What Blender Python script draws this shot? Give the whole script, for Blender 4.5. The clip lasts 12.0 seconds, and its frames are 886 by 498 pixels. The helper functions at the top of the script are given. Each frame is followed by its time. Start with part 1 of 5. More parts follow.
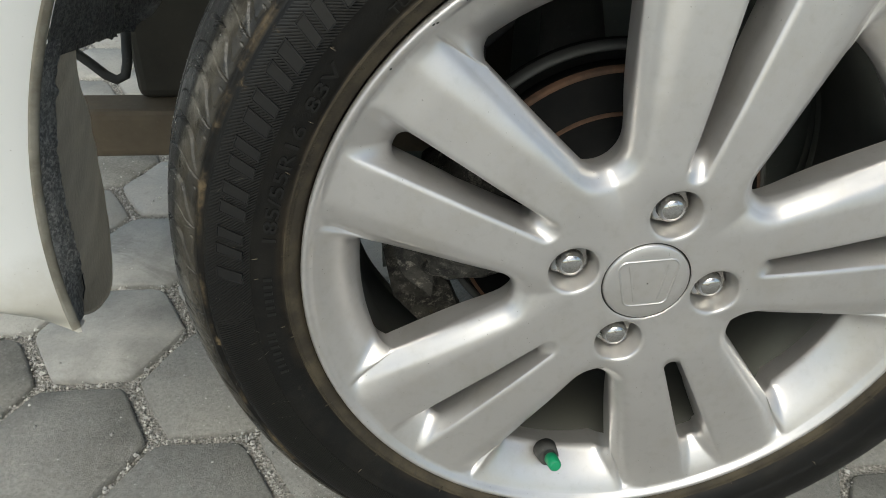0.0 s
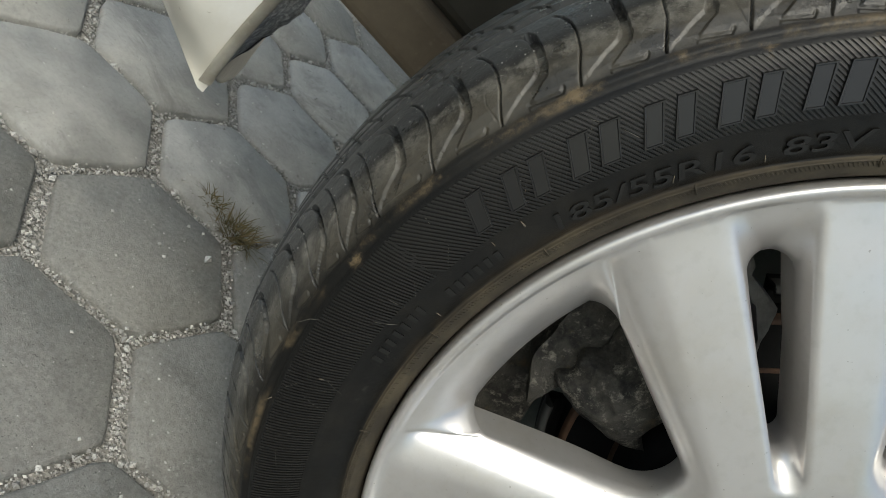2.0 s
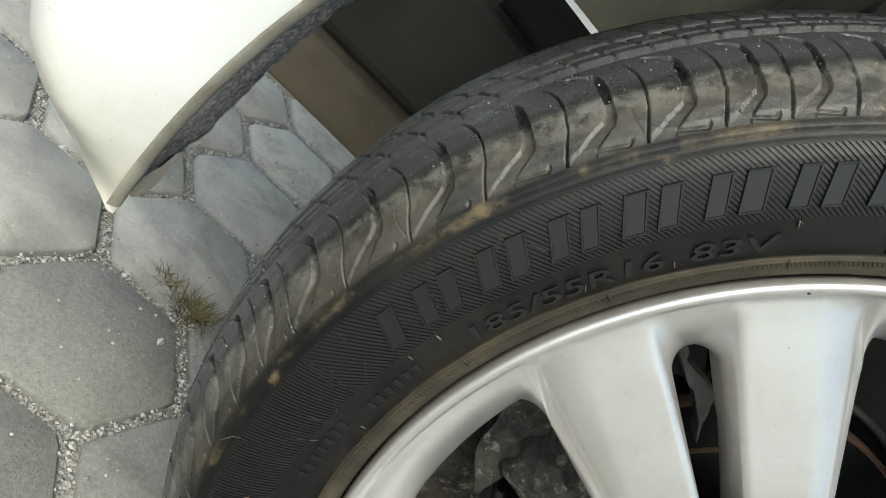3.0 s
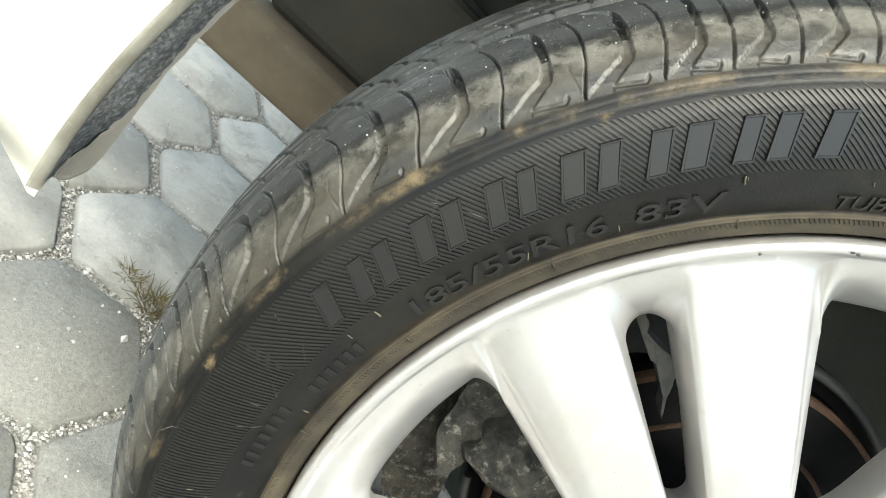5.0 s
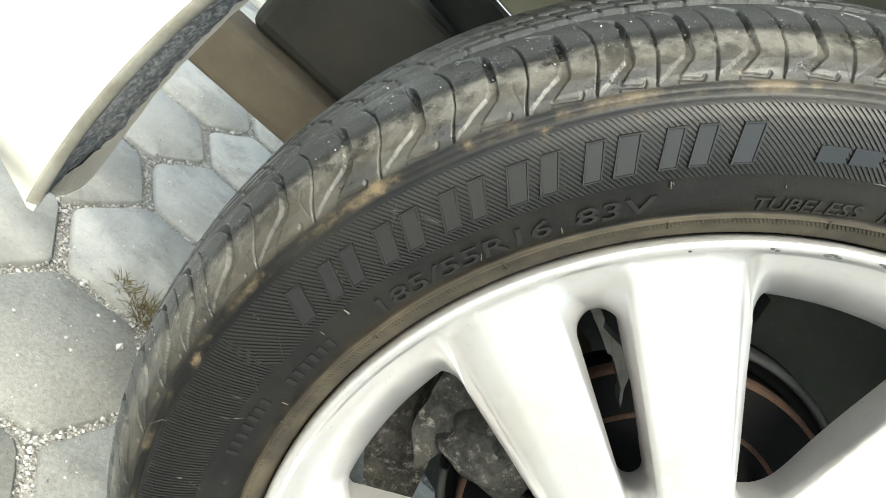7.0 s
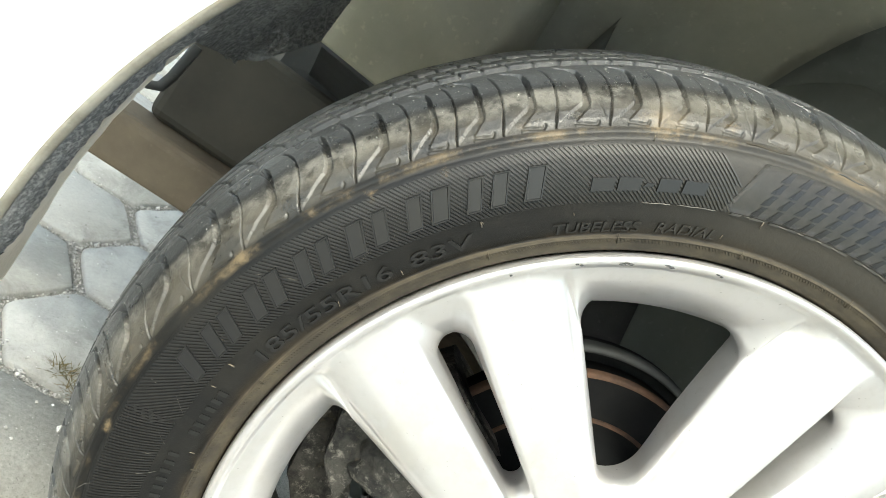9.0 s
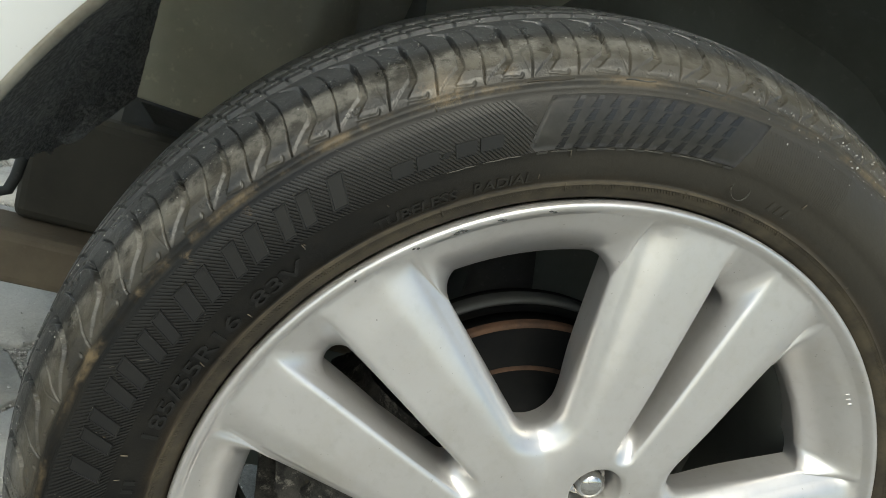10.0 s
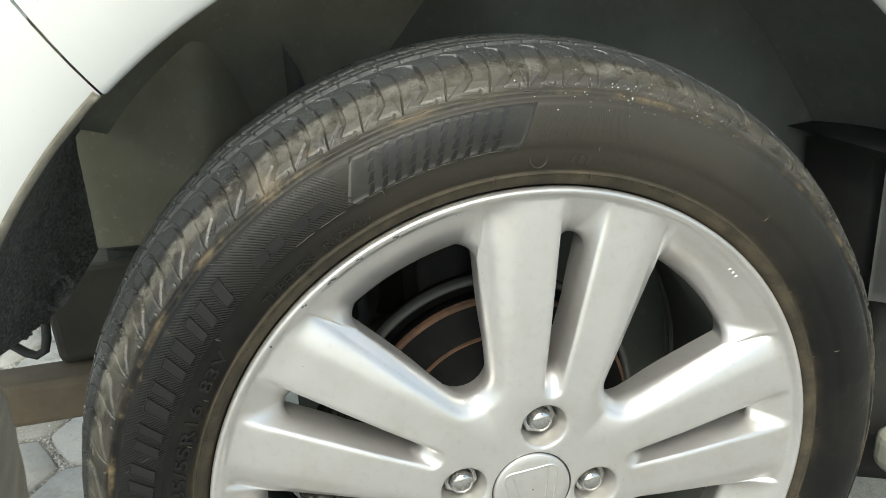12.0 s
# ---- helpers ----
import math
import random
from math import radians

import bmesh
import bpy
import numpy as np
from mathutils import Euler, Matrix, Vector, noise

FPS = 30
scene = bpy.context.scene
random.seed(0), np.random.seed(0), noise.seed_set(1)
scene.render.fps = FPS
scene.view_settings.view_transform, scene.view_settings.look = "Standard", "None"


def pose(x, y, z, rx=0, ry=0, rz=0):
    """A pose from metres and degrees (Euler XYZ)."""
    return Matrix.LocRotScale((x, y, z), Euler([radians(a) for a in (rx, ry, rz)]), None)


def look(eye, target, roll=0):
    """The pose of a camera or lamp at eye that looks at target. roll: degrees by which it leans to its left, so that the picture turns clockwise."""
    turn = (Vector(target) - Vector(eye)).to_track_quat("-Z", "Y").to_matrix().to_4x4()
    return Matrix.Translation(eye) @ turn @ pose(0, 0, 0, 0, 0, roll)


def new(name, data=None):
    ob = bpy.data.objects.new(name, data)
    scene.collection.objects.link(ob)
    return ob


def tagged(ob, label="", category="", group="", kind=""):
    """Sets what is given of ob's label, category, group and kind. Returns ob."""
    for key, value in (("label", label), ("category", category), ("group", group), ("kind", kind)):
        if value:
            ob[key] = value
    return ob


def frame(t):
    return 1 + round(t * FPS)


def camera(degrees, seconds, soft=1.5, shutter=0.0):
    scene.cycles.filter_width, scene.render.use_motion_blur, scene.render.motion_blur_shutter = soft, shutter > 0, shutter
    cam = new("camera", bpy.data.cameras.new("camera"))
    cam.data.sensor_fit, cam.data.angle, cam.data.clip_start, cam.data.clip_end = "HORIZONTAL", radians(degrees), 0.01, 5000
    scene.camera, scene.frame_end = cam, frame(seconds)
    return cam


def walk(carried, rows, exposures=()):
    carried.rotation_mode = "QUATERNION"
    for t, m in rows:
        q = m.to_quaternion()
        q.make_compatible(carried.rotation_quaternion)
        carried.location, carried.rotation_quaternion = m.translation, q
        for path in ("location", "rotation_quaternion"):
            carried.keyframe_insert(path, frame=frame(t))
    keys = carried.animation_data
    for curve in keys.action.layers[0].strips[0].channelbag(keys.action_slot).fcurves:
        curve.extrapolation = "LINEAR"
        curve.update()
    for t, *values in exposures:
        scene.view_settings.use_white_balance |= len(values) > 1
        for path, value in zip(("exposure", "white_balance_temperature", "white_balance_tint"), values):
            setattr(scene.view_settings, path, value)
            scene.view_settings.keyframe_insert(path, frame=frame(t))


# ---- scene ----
cam = camera(63.59, 12.0, soft=0.7)
ROWS = [
    (0.0, -0.1737, -0.3499, 0.5843, 53.11, -1.99, -5.37),
    (0.5, -0.1891, -0.3387, 0.5724, 55.8, -5.0, -6.85),
    (1.0, -0.2264, -0.3249, 0.493, 54.63, -17.53, -0.76),
    (1.5, -0.315, -0.2841, 0.4375, 54.88, -36.43, 9.11),
    (2.0, -0.3259, -0.2629, 0.4133, 52.75, -46.53, 12.96),
    (2.5, -0.3246, -0.241, 0.4454, 55.98, -44.38, 9.46),
    (2.7, -0.3279, -0.243, 0.4496, 57.43, -45.07, 9.83),
    (4.3, -0.3127, -0.2327, 0.45, 58.91, -44.03, 8.05),
    (4.5, -0.3102, -0.2332, 0.451, 58.66, -43.82, 7.81),
    (5.0, -0.3043, -0.2327, 0.4537, 59.02, -43.72, 7.42),
    (5.5, -0.2975, -0.2333, 0.4611, 59.69, -43.02, 6.5),
    (6.0, -0.2934, -0.2393, 0.4599, 59.78, -42.83, 6.45),
    (6.5, -0.2999, -0.2494, 0.4648, 60.32, -43.14, 6.66),
    (6.7, -0.2986, -0.2521, 0.4684, 60.04, -42.93, 6.76),
    (8.3, -0.3038, -0.2914, 0.4924, 64.83, -43.45, 3.57),
    (8.5, -0.2986, -0.2977, 0.502, 65.76, -42.14, 1.77),
    (9.0, -0.2781, -0.3026, 0.5227, 68.63, -37.55, -1.63),
    (9.5, -0.2481, -0.3014, 0.5501, 69.75, -26.93, -8.05),
    (10.0, -0.2273, -0.3023, 0.5766, 69.2, -19.94, -10.75),
    (10.5, -0.1629, -0.3065, 0.5972, 68.04, -11.18, -16.6),
    (11.0, -0.1152, -0.3261, 0.6126, 68.32, -2.4, -16.2),
    (11.5, -0.1016, -0.3482, 0.6424, 65.3, 0.7, -14.0),
    (12.0, -0.1334, -0.3874, 0.6585, 66.39, 2.78, -12.86),
]
# seconds, stops, kelvin, tint
EXPOSURES = [(t, e, 6760 if t < 2.5 else 6800, 1 if t < 2.5 else -2) for t, e in ((0.0, -0.35), (1.0, -0.4), (1.6, -0.35), (2.2, -0.15), (2.7, 0.1), (4.3, 1.22), (8.9, 1.28), (9.2, 1.26), (9.3, 1.18), (9.4, 0.9), (9.5, 0.45), (9.8, 0.05), (10.1, -0.03), (10.4, 0.45), (10.8, 0.68), (11.5, 0.64), (12.0, 0.36))]
walk(cam, [(t, pose(x, y, z, rx, ry, rz)) for t, x, y, z, rx, ry, rz in ROWS], EXPOSURES)

# world and light
world = bpy.data.worlds.new("sky")
world.use_nodes = True
scene.world = world
_n = world.node_tree.nodes
_sky = _n.new("ShaderNodeTexSky")
_sky.sky_type = "NISHITA"
_sky.sun_disc = False
_sky.sun_elevation, _sky.sun_rotation = radians(52), radians(195)
_sky.dust_density = 3.0
world.node_tree.links.new(_sky.outputs[0], _n["Background"].inputs[0])
_n["Background"].inputs[1].default_value = 0.19
sun = new("sun", bpy.data.lights.new("sun", "SUN"))
sun.data.energy, sun.data.angle, sun.data.color = 1.7, radians(30), (1.0, 0.98, 0.95)
sun.matrix_world = look((-0.7, -2.4, 3.2), (0, 0, 0))

# ---------------------------------------------------------------- materials


class Mat:
    """A node material in the making."""

    def __init__(self, name, rough=0.5, metal=0.0, spec=0.5, coat=0.0):
        self.m = bpy.data.materials.new(name)
        self.m.use_nodes = True
        self.t = self.m.node_tree
        self.b = self.t.nodes["Principled BSDF"]
        self.b.inputs["Roughness"].default_value = rough
        self.b.inputs["Metallic"].default_value = metal
        self.b.inputs["Specular IOR Level"].default_value = spec
        self.b.inputs["Coat Weight"].default_value = coat
        self.b.inputs["Coat Roughness"].default_value = 0.08

    def node(self, kind, **inputs):
        n = self.t.nodes.new(kind)
        for k, v in inputs.items():
            self.put(n, k.replace("_", " "), v)
        return n

    def put(self, n, key, v):
        s = n.inputs[key]
        if hasattr(v, "outputs"):
            v = v.outputs[0]
        if hasattr(v, "links"):
            self.t.links.new(v, s)
        else:
            s.default_value = v

    def coord(self):
        return self.node("ShaderNodeTexCoord").outputs["Object"]

    def noise(self, scale, detail=4.0, rough=0.55, vec=None, dist=0.0):
        n = self.node("ShaderNodeTexNoise", Scale=scale, Detail=detail, Roughness=rough, Distortion=dist)
        self.put(n, "Vector", self.coord() if vec is None else vec)
        return n.outputs["Fac"]

    def voronoi(self, scale, vec=None, feature="F1"):
        n = self.node("ShaderNodeTexVoronoi", Scale=scale)
        n.feature = feature
        self.put(n, "Vector", self.coord() if vec is None else vec)
        return n.outputs["Distance"]

    def math(self, op, a, b=0.0, c=0.0):
        n = self.node("ShaderNodeMath")
        n.operation = op
        for i, v in enumerate((a, b, c)):
            self.put(n, i, v)
        return n.outputs[0]

    def ramp(self, fac, lo, hi, a=0.0, b=1.0):
        n = self.node("ShaderNodeMapRange")
        n.interpolation_type = "SMOOTHSTEP"
        for k, v in (("Value", fac), ("From Min", lo), ("From Max", hi), ("To Min", a), ("To Max", b)):
            self.put(n, k, v)
        return n.outputs["Result"]

    def mix(self, fac, a, b):
        n = self.node("ShaderNodeMix")
        n.data_type = "RGBA"
        self.put(n, 0, fac)
        for i, v in ((6, a), (7, b)):
            self.put(n, i, (*v, 1) if isinstance(v, tuple) else v)
        return n.outputs[2]

    def radius(self):
        """The distance from the wheel's axle."""
        s = self.node("ShaderNodeSeparateXYZ", Vector=self.coord())
        return self.math("SQRT", self.math("ADD", self.math("MULTIPLY", s.outputs[0], s.outputs[0]),
                                            self.math("MULTIPLY", s.outputs[2], s.outputs[2])))

    def spot(self, r, ang, size):
        """A ragged blotch round a place on the sidewall."""
        t = radians(77.9 + ang)
        d = self.node("ShaderNodeVectorMath")
        d.operation = "DISTANCE"
        self.put(d, 0, self.coord())
        self.put(d, 1, (r * math.cos(t), -0.008, r * math.sin(t)))
        ragged = self.math("ADD", self.math("DIVIDE", d.outputs["Value"], size), self.math("MULTIPLY", self.noise(230, 7, 0.85), 2.0))
        return self.ramp(ragged, 1.75, 1.2, 0.0, 0.62)

    def dusting(self, c):
        """A patch of brown road dust on the sidewall past the words."""
        t = radians(77.9 + 4.0)
        d = self.node("ShaderNodeVectorMath")
        d.operation = "DISTANCE"
        self.put(d, 0, self.coord())
        self.put(d, 1, (0.25 * math.cos(t), -0.010, 0.25 * math.sin(t)))
        ragged = self.math("ADD", d.outputs["Value"], self.math("MULTIPLY", self.noise(14, 6, 0.65), 0.12))
        return self.mix(self.ramp(ragged, 0.32, 0.12, 0.0, 0.5), c, (0.074, 0.066, 0.050))

    def colour(self, c):
        self.put(self.b, "Base Color", (*c, 1) if isinstance(c, tuple) else c)
        return self

    def rough(self, v):
        self.put(self.b, "Roughness", v)
        return self

    def bump(self, h, strength=0.5, distance=0.001):
        n = self.node("ShaderNodeBump", Strength=strength, Distance=distance, Height=h)
        old = self.b.inputs["Normal"].links
        if old:
            self.put(n, "Normal", old[0].from_socket)
        self.put(self.b, "Normal", n)
        return self


def silver():
    k = Mat("silver_alloy_paint", 0.40, 0.74, 0.5, 0.25)
    dirt = k.ramp(k.noise(18, 7, 0.7), 0.45, 0.72, 0.0, 0.38)
    fine = k.ramp(k.noise(160, 4), 0.5, 0.72, 0.0, 0.25)
    spot = k.ramp(k.noise(420, 2), 0.72, 0.78, 0.0, 0.5)
    c = k.mix(dirt, (0.680, 0.662, 0.645), (0.57, 0.535, 0.465))
    c = k.mix(fine, c, (0.55, 0.535, 0.50))
    c = k.mix(spot, c, (0.22, 0.19, 0.15))
    k.colour(c)
    k.rough(k.ramp(k.noise(60, 5), 0.3, 0.7, 0.31, 0.42))
    k.bump(k.noise(900, 2), 0.05, 0.0004)
    return k.m


def barrel_metal():
    k = Mat("dusty_barrel", 0.7, 0.1)
    k.colour(k.mix(k.ramp(k.noise(7, 6), 0.4, 0.62), (0.135, 0.140, 0.125), (0.085, 0.086, 0.074)))
    k.bump(k.noise(200, 4), 0.2, 0.0005)
    return k.m


def chrome():
    k = Mat("chrome", 0.16, 1.0)
    k.colour(k.mix(k.ramp(k.noise(300, 4), 0.55, 0.75), (0.66, 0.65, 0.63), (0.30, 0.275, 0.235)))
    k.rough(k.ramp(k.noise(180, 4), 0.3, 0.7, 0.08, 0.28))
    return k.m


# rusty-brown mud blotches on the tyre: radius, degrees from the upper spoke, size
SPOTS = ((0.278, 86.4, 0.006), (0.287, 44.4, 0.019), (0.2885, 38.0, 0.010), (0.2875, 101.0, 0.008), (0.2865, 57.5, 0.008), (0.2735, 109.1, 0.007), (0.2700, 72.8, 0.008), (0.2685, 65.5, 0.009))


def rubber():
    k = Mat("tyre_rubber", 0.5, 0.0, 0.5)
    r = k.radius()
    base = k.mix(k.noise(30, 5), (0.0032, 0.0033, 0.0032), (0.0070, 0.0067, 0.0058))
    dust = k.ramp(k.noise(11, 8, 0.68, dist=0.6), 0.46, 0.74, 0.0, 0.35)
    c = k.dusting(k.mix(dust, base, (0.040, 0.035, 0.026)))
    # thin grey smears and pale scratches
    smear = k.ramp(k.noise(70, 8, 0.8), 0.60, 0.74, 0.0, 0.5)
    c = k.mix(smear, c, (0.075, 0.068, 0.056))
    # brown dust near the bead and along the moulded line at the shoulder
    bead = k.math("MULTIPLY", k.ramp(r, 0.236, 0.229), k.ramp(k.noise(45, 5), 0.35, 0.7, 0.0, 0.5))
    c = k.mix(bead, c, (0.07, 0.052, 0.033))
    for rr, ang, size in SPOTS:
        c = k.mix(k.spot(rr, ang, size), c, (0.23, 0.17, 0.095))
    line = k.math("MULTIPLY", k.math("MULTIPLY", k.ramp(r, 0.2745, 0.277), k.ramp(r, 0.2805, 0.2785)),
                  k.ramp(k.noise(23, 8, 0.8), 0.46, 0.66, 0.0, 0.8))
    c = k.mix(line, c, (0.155, 0.118, 0.070))
    # pale scuffing over the shoulder blocks
    scuff = k.math("MULTIPLY", k.math("MULTIPLY", k.ramp(r, 0.2845, 0.2905), k.ramp(r, 0.2968, 0.2935)),
                   k.ramp(k.noise(60, 8, 0.8), 0.40, 0.62, 0.08, 0.95))
    c = k.mix(scuff, c, (0.185, 0.177, 0.155))
    film = k.math("MULTIPLY", k.math("MULTIPLY", k.ramp(r, 0.2785, 0.2815), k.ramp(r, 0.2945, 0.289)), k.ramp(k.noise(26, 7, 0.7), 0.36, 0.62, 0.10, 0.6))
    c = k.mix(film, c, (0.092, 0.081, 0.060))
    # the worn running surface, with pale grit in its pores
    top = k.ramp(r, 0.2945, 0.2985)
    c = k.mix(k.math("MULTIPLY", top, 0.8), c, (0.056, 0.059, 0.061))
    grit = k.math("MULTIPLY", k.ramp(r, 0.284, 0.296), k.ramp(k.noise(1250, 3, 0.6), 0.64, 0.69, 0.0, 0.6))
    c = k.mix(grit, c, (0.34, 0.335, 0.315))
    k.colour(c)
    # the shoulder is rubbed smooth, the sidewall duller
    k.put(k.b, "Specular IOR Level", k.ramp(r, 0.279, 0.284, 0.34, 0.75))
    k.rough(k.math("SUBTRACT", k.ramp(k.noise(50, 6, 0.65), 0.3, 0.7, 0.32, 0.50), k.ramp(r, 0.279, 0.284, 0.0, 0.08)))
    k.bump(k.noise(260, 7, 0.75), 0.38, 0.0010)
    k.bump(k.noise(1500, 2), 0.2, 0.0003)
    return k.m


def pale_rubber():
    k = Mat("smooth_grey_rubber", 0.38, 0.0, 0.5)
    k.colour(k.mix(k.ramp(k.noise(40, 6, 0.7), 0.35, 0.7), (0.056, 0.054, 0.049), (0.088, 0.083, 0.073)))
    k.bump(k.noise(500, 4), 0.15, 0.0004)
    return k.m


def dark_rubber():
    k = Mat("dark_smooth_rubber", 0.33, 0.0, 0.5)
    k.colour(k.mix(k.noise(50, 5), (0.0075, 0.0076, 0.0078), (0.0150, 0.0143, 0.0130)))
    k.bump(k.noise(500, 4), 0.15, 0.0004)
    return k.m


def bead_rubber():
    k = Mat("dusty_bead_rubber", 0.75, 0.0, 0.3)
    c = k.mix(k.ramp(k.noise(40, 6, 0.65), 0.3, 0.68), (0.080, 0.066, 0.043), (0.038, 0.032, 0.023))
    k.colour(k.mix(k.ramp(k.noise(300, 3), 0.55, 0.7, 0.0, 0.5), c, (0.05, 0.042, 0.035)))
    k.bump(k.noise(300, 5), 0.4, 0.0006)
    return k.m


def letter_rubber():
    k = Mat("smooth_moulded_rubber", 0.42, 0.0, 0.5)
    c = k.mix(k.noise(60, 5), (0.0062, 0.0062, 0.0060), (0.0130, 0.0122, 0.0107))
    c = k.dusting(c)
    for rr, ang, size in SPOTS:
        c = k.mix(k.spot(rr, ang, size), c, (0.16, 0.11, 0.065))
    k.colour(k.mix(k.ramp(k.noise(28, 6, 0.7), 0.62, 0.75, 0.0, 0.3), c, (0.09, 0.068, 0.045)))
    k.bump(k.noise(500, 4), 0.15, 0.0004)
    return k.m


def white_paint():
    k = Mat("white_car_paint", 0.3, 0.0, 0.5, 0.6)
    dirt = k.ramp(k.noise(9, 7, 0.65), 0.5, 0.8, 0.0, 0.35)
    c = k.mix(dirt, (0.88, 0.88, 0.85), (0.74, 0.71, 0.64))
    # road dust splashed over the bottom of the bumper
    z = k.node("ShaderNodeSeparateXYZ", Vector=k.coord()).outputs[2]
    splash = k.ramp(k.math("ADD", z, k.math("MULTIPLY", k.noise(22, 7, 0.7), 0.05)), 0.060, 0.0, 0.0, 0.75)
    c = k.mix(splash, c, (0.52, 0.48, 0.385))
    k.colour(k.mix(k.ramp(k.noise(500, 2), 0.73, 0.78, 0.0, 0.5), c, (0.35, 0.30, 0.24)))
    return k.m


def felt(name, lo, hi):
    k = Mat(name, 0.85, 0.0, 0.25)
    k.b.inputs["Sheen Weight"].default_value = 0.3
    k.b.inputs["Sheen Roughness"].default_value = 0.6
    c = k.mix(k.ramp(k.noise(420, 5, 0.7), 0.42, 0.66), lo, hi)
    k.colour(k.mix(k.ramp(k.noise(38, 6, 0.7), 0.5, 0.72, 0.0, 0.6), c, tuple(v * 1.15 for v in hi)))
    k.rough(k.ramp(k.noise(240, 4, 0.7), 0.4, 0.6, 0.45, 0.9))
    k.bump(k.noise(330, 6, 0.75), 1.0, 0.004)
    k.bump(k.noise(75, 4, 0.6), 0.8, 0.006)
    return k.m


def cast_iron():
    k = Mat("dusty_cast_iron", 0.75, 0.15, 0.4)
    c = k.mix(k.ramp(k.noise(55, 7, 0.75), 0.35, 0.62), (0.017, 0.017, 0.016), (0.078, 0.074, 0.064))
    c = k.mix(k.ramp(k.noise(95, 6, 0.8), 0.52, 0.68, 0.0, 0.8), c, (0.32, 0.30, 0.255))
    k.colour(k.mix(k.ramp(k.noise(33, 5, 0.7), 0.58, 0.72, 0.0, 0.7), c, (0.13, 0.105, 0.055)))
    k.bump(k.noise(160, 7, 0.75), 0.9, 0.002)
    return k.m


def plastic(name, a, b, rough=0.6, scale=20, bump=0.2, dusty=0.0):
    k = Mat(name, rough, 0.0, 0.35)
    k.b.inputs["Sheen Weight"].default_value = dusty
    k.b.inputs["Sheen Roughness"].default_value = 0.6
    k.b.inputs["Sheen Tint"].default_value = (1.0, 0.93, 0.80, 1.0)
    c = k.mix(k.ramp(k.noise(scale, 6, 0.65), 0.3, 0.72), a, b)
    k.colour(k.mix(k.ramp(k.noise(scale * 14, 3), 0.6, 0.75, 0.0, 0.4), c, tuple(v * 1.8 for v in b)))
    k.bump(k.noise(scale * 8, 5), bump, 0.0008)
    return k.m


def iron(name, a, b, rough=0.5, metal=0.7, spec=0.5, bump=0.4):
    k = Mat(name, rough, metal, spec)
    k.colour(k.mix(k.ramp(k.noise(45, 6, 0.7), 0.35, 0.7), a, b))
    k.bump(k.noise(260, 5), bump, 0.0008)
    return k.m


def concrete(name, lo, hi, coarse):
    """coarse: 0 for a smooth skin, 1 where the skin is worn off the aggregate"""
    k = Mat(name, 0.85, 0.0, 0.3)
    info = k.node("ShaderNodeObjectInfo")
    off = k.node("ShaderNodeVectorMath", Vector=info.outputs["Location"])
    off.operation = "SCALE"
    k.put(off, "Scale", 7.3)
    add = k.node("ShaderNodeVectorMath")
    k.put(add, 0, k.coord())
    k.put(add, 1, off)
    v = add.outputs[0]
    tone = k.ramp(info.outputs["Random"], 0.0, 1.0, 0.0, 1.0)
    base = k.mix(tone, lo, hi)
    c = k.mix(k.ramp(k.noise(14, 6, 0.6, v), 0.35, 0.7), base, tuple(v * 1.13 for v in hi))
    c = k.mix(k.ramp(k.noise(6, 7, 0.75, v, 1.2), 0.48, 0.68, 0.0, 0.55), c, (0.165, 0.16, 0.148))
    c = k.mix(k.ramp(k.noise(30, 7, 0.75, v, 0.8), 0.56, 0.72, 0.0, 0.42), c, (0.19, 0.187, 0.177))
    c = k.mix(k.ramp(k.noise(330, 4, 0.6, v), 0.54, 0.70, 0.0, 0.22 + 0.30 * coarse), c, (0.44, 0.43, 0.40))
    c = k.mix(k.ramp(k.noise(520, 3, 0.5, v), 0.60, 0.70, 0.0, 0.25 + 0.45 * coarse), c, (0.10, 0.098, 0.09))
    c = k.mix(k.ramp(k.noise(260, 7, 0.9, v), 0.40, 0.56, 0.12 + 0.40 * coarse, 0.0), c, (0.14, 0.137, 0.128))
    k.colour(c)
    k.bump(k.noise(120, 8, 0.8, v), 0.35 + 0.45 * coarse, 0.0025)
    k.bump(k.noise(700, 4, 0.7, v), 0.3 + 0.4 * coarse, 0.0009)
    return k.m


def sand():
    k = Mat("joint_sand", 0.95, 0.0, 0.2)
    c = k.mix(k.noise(7, 6, 0.65), (0.23, 0.22, 0.20), (0.38, 0.37, 0.345))
    c = k.mix(k.ramp(k.noise(330, 4, 0.7), 0.5, 0.62), c, (0.50, 0.48, 0.45))
    c = k.mix(k.ramp(k.noise(240, 3, 0.6), 0.58, 0.68, 0.0, 0.8), c, (0.07, 0.066, 0.06))
    k.colour(c)
    k.bump(k.voronoi(260), 0.8, 0.003)
    k.bump(k.noise(500, 4), 0.6, 0.0015)
    return k.m


def grain_stone():
    k = Mat("pale_grit", 0.9, 0.0, 0.25)
    g = k.node("ShaderNodeNewGeometry")
    c = k.mix(g.outputs["Random Per Island"], (0.24, 0.235, 0.22), (0.66, 0.65, 0.615))
    k.colour(k.mix(k.ramp(k.noise(900, 2), 0.55, 0.65, 0.0, 0.6), c, (0.14, 0.13, 0.12)))
    return k.m


def dry_blade():
    k = Mat("dry_grass", 0.8, 0.0, 0.2)
    g = k.node("ShaderNodeNewGeometry")
    k.colour(k.mix(g.outputs["Random Per Island"], (0.19, 0.145, 0.075), (0.085, 0.08, 0.035)))
    return k.m


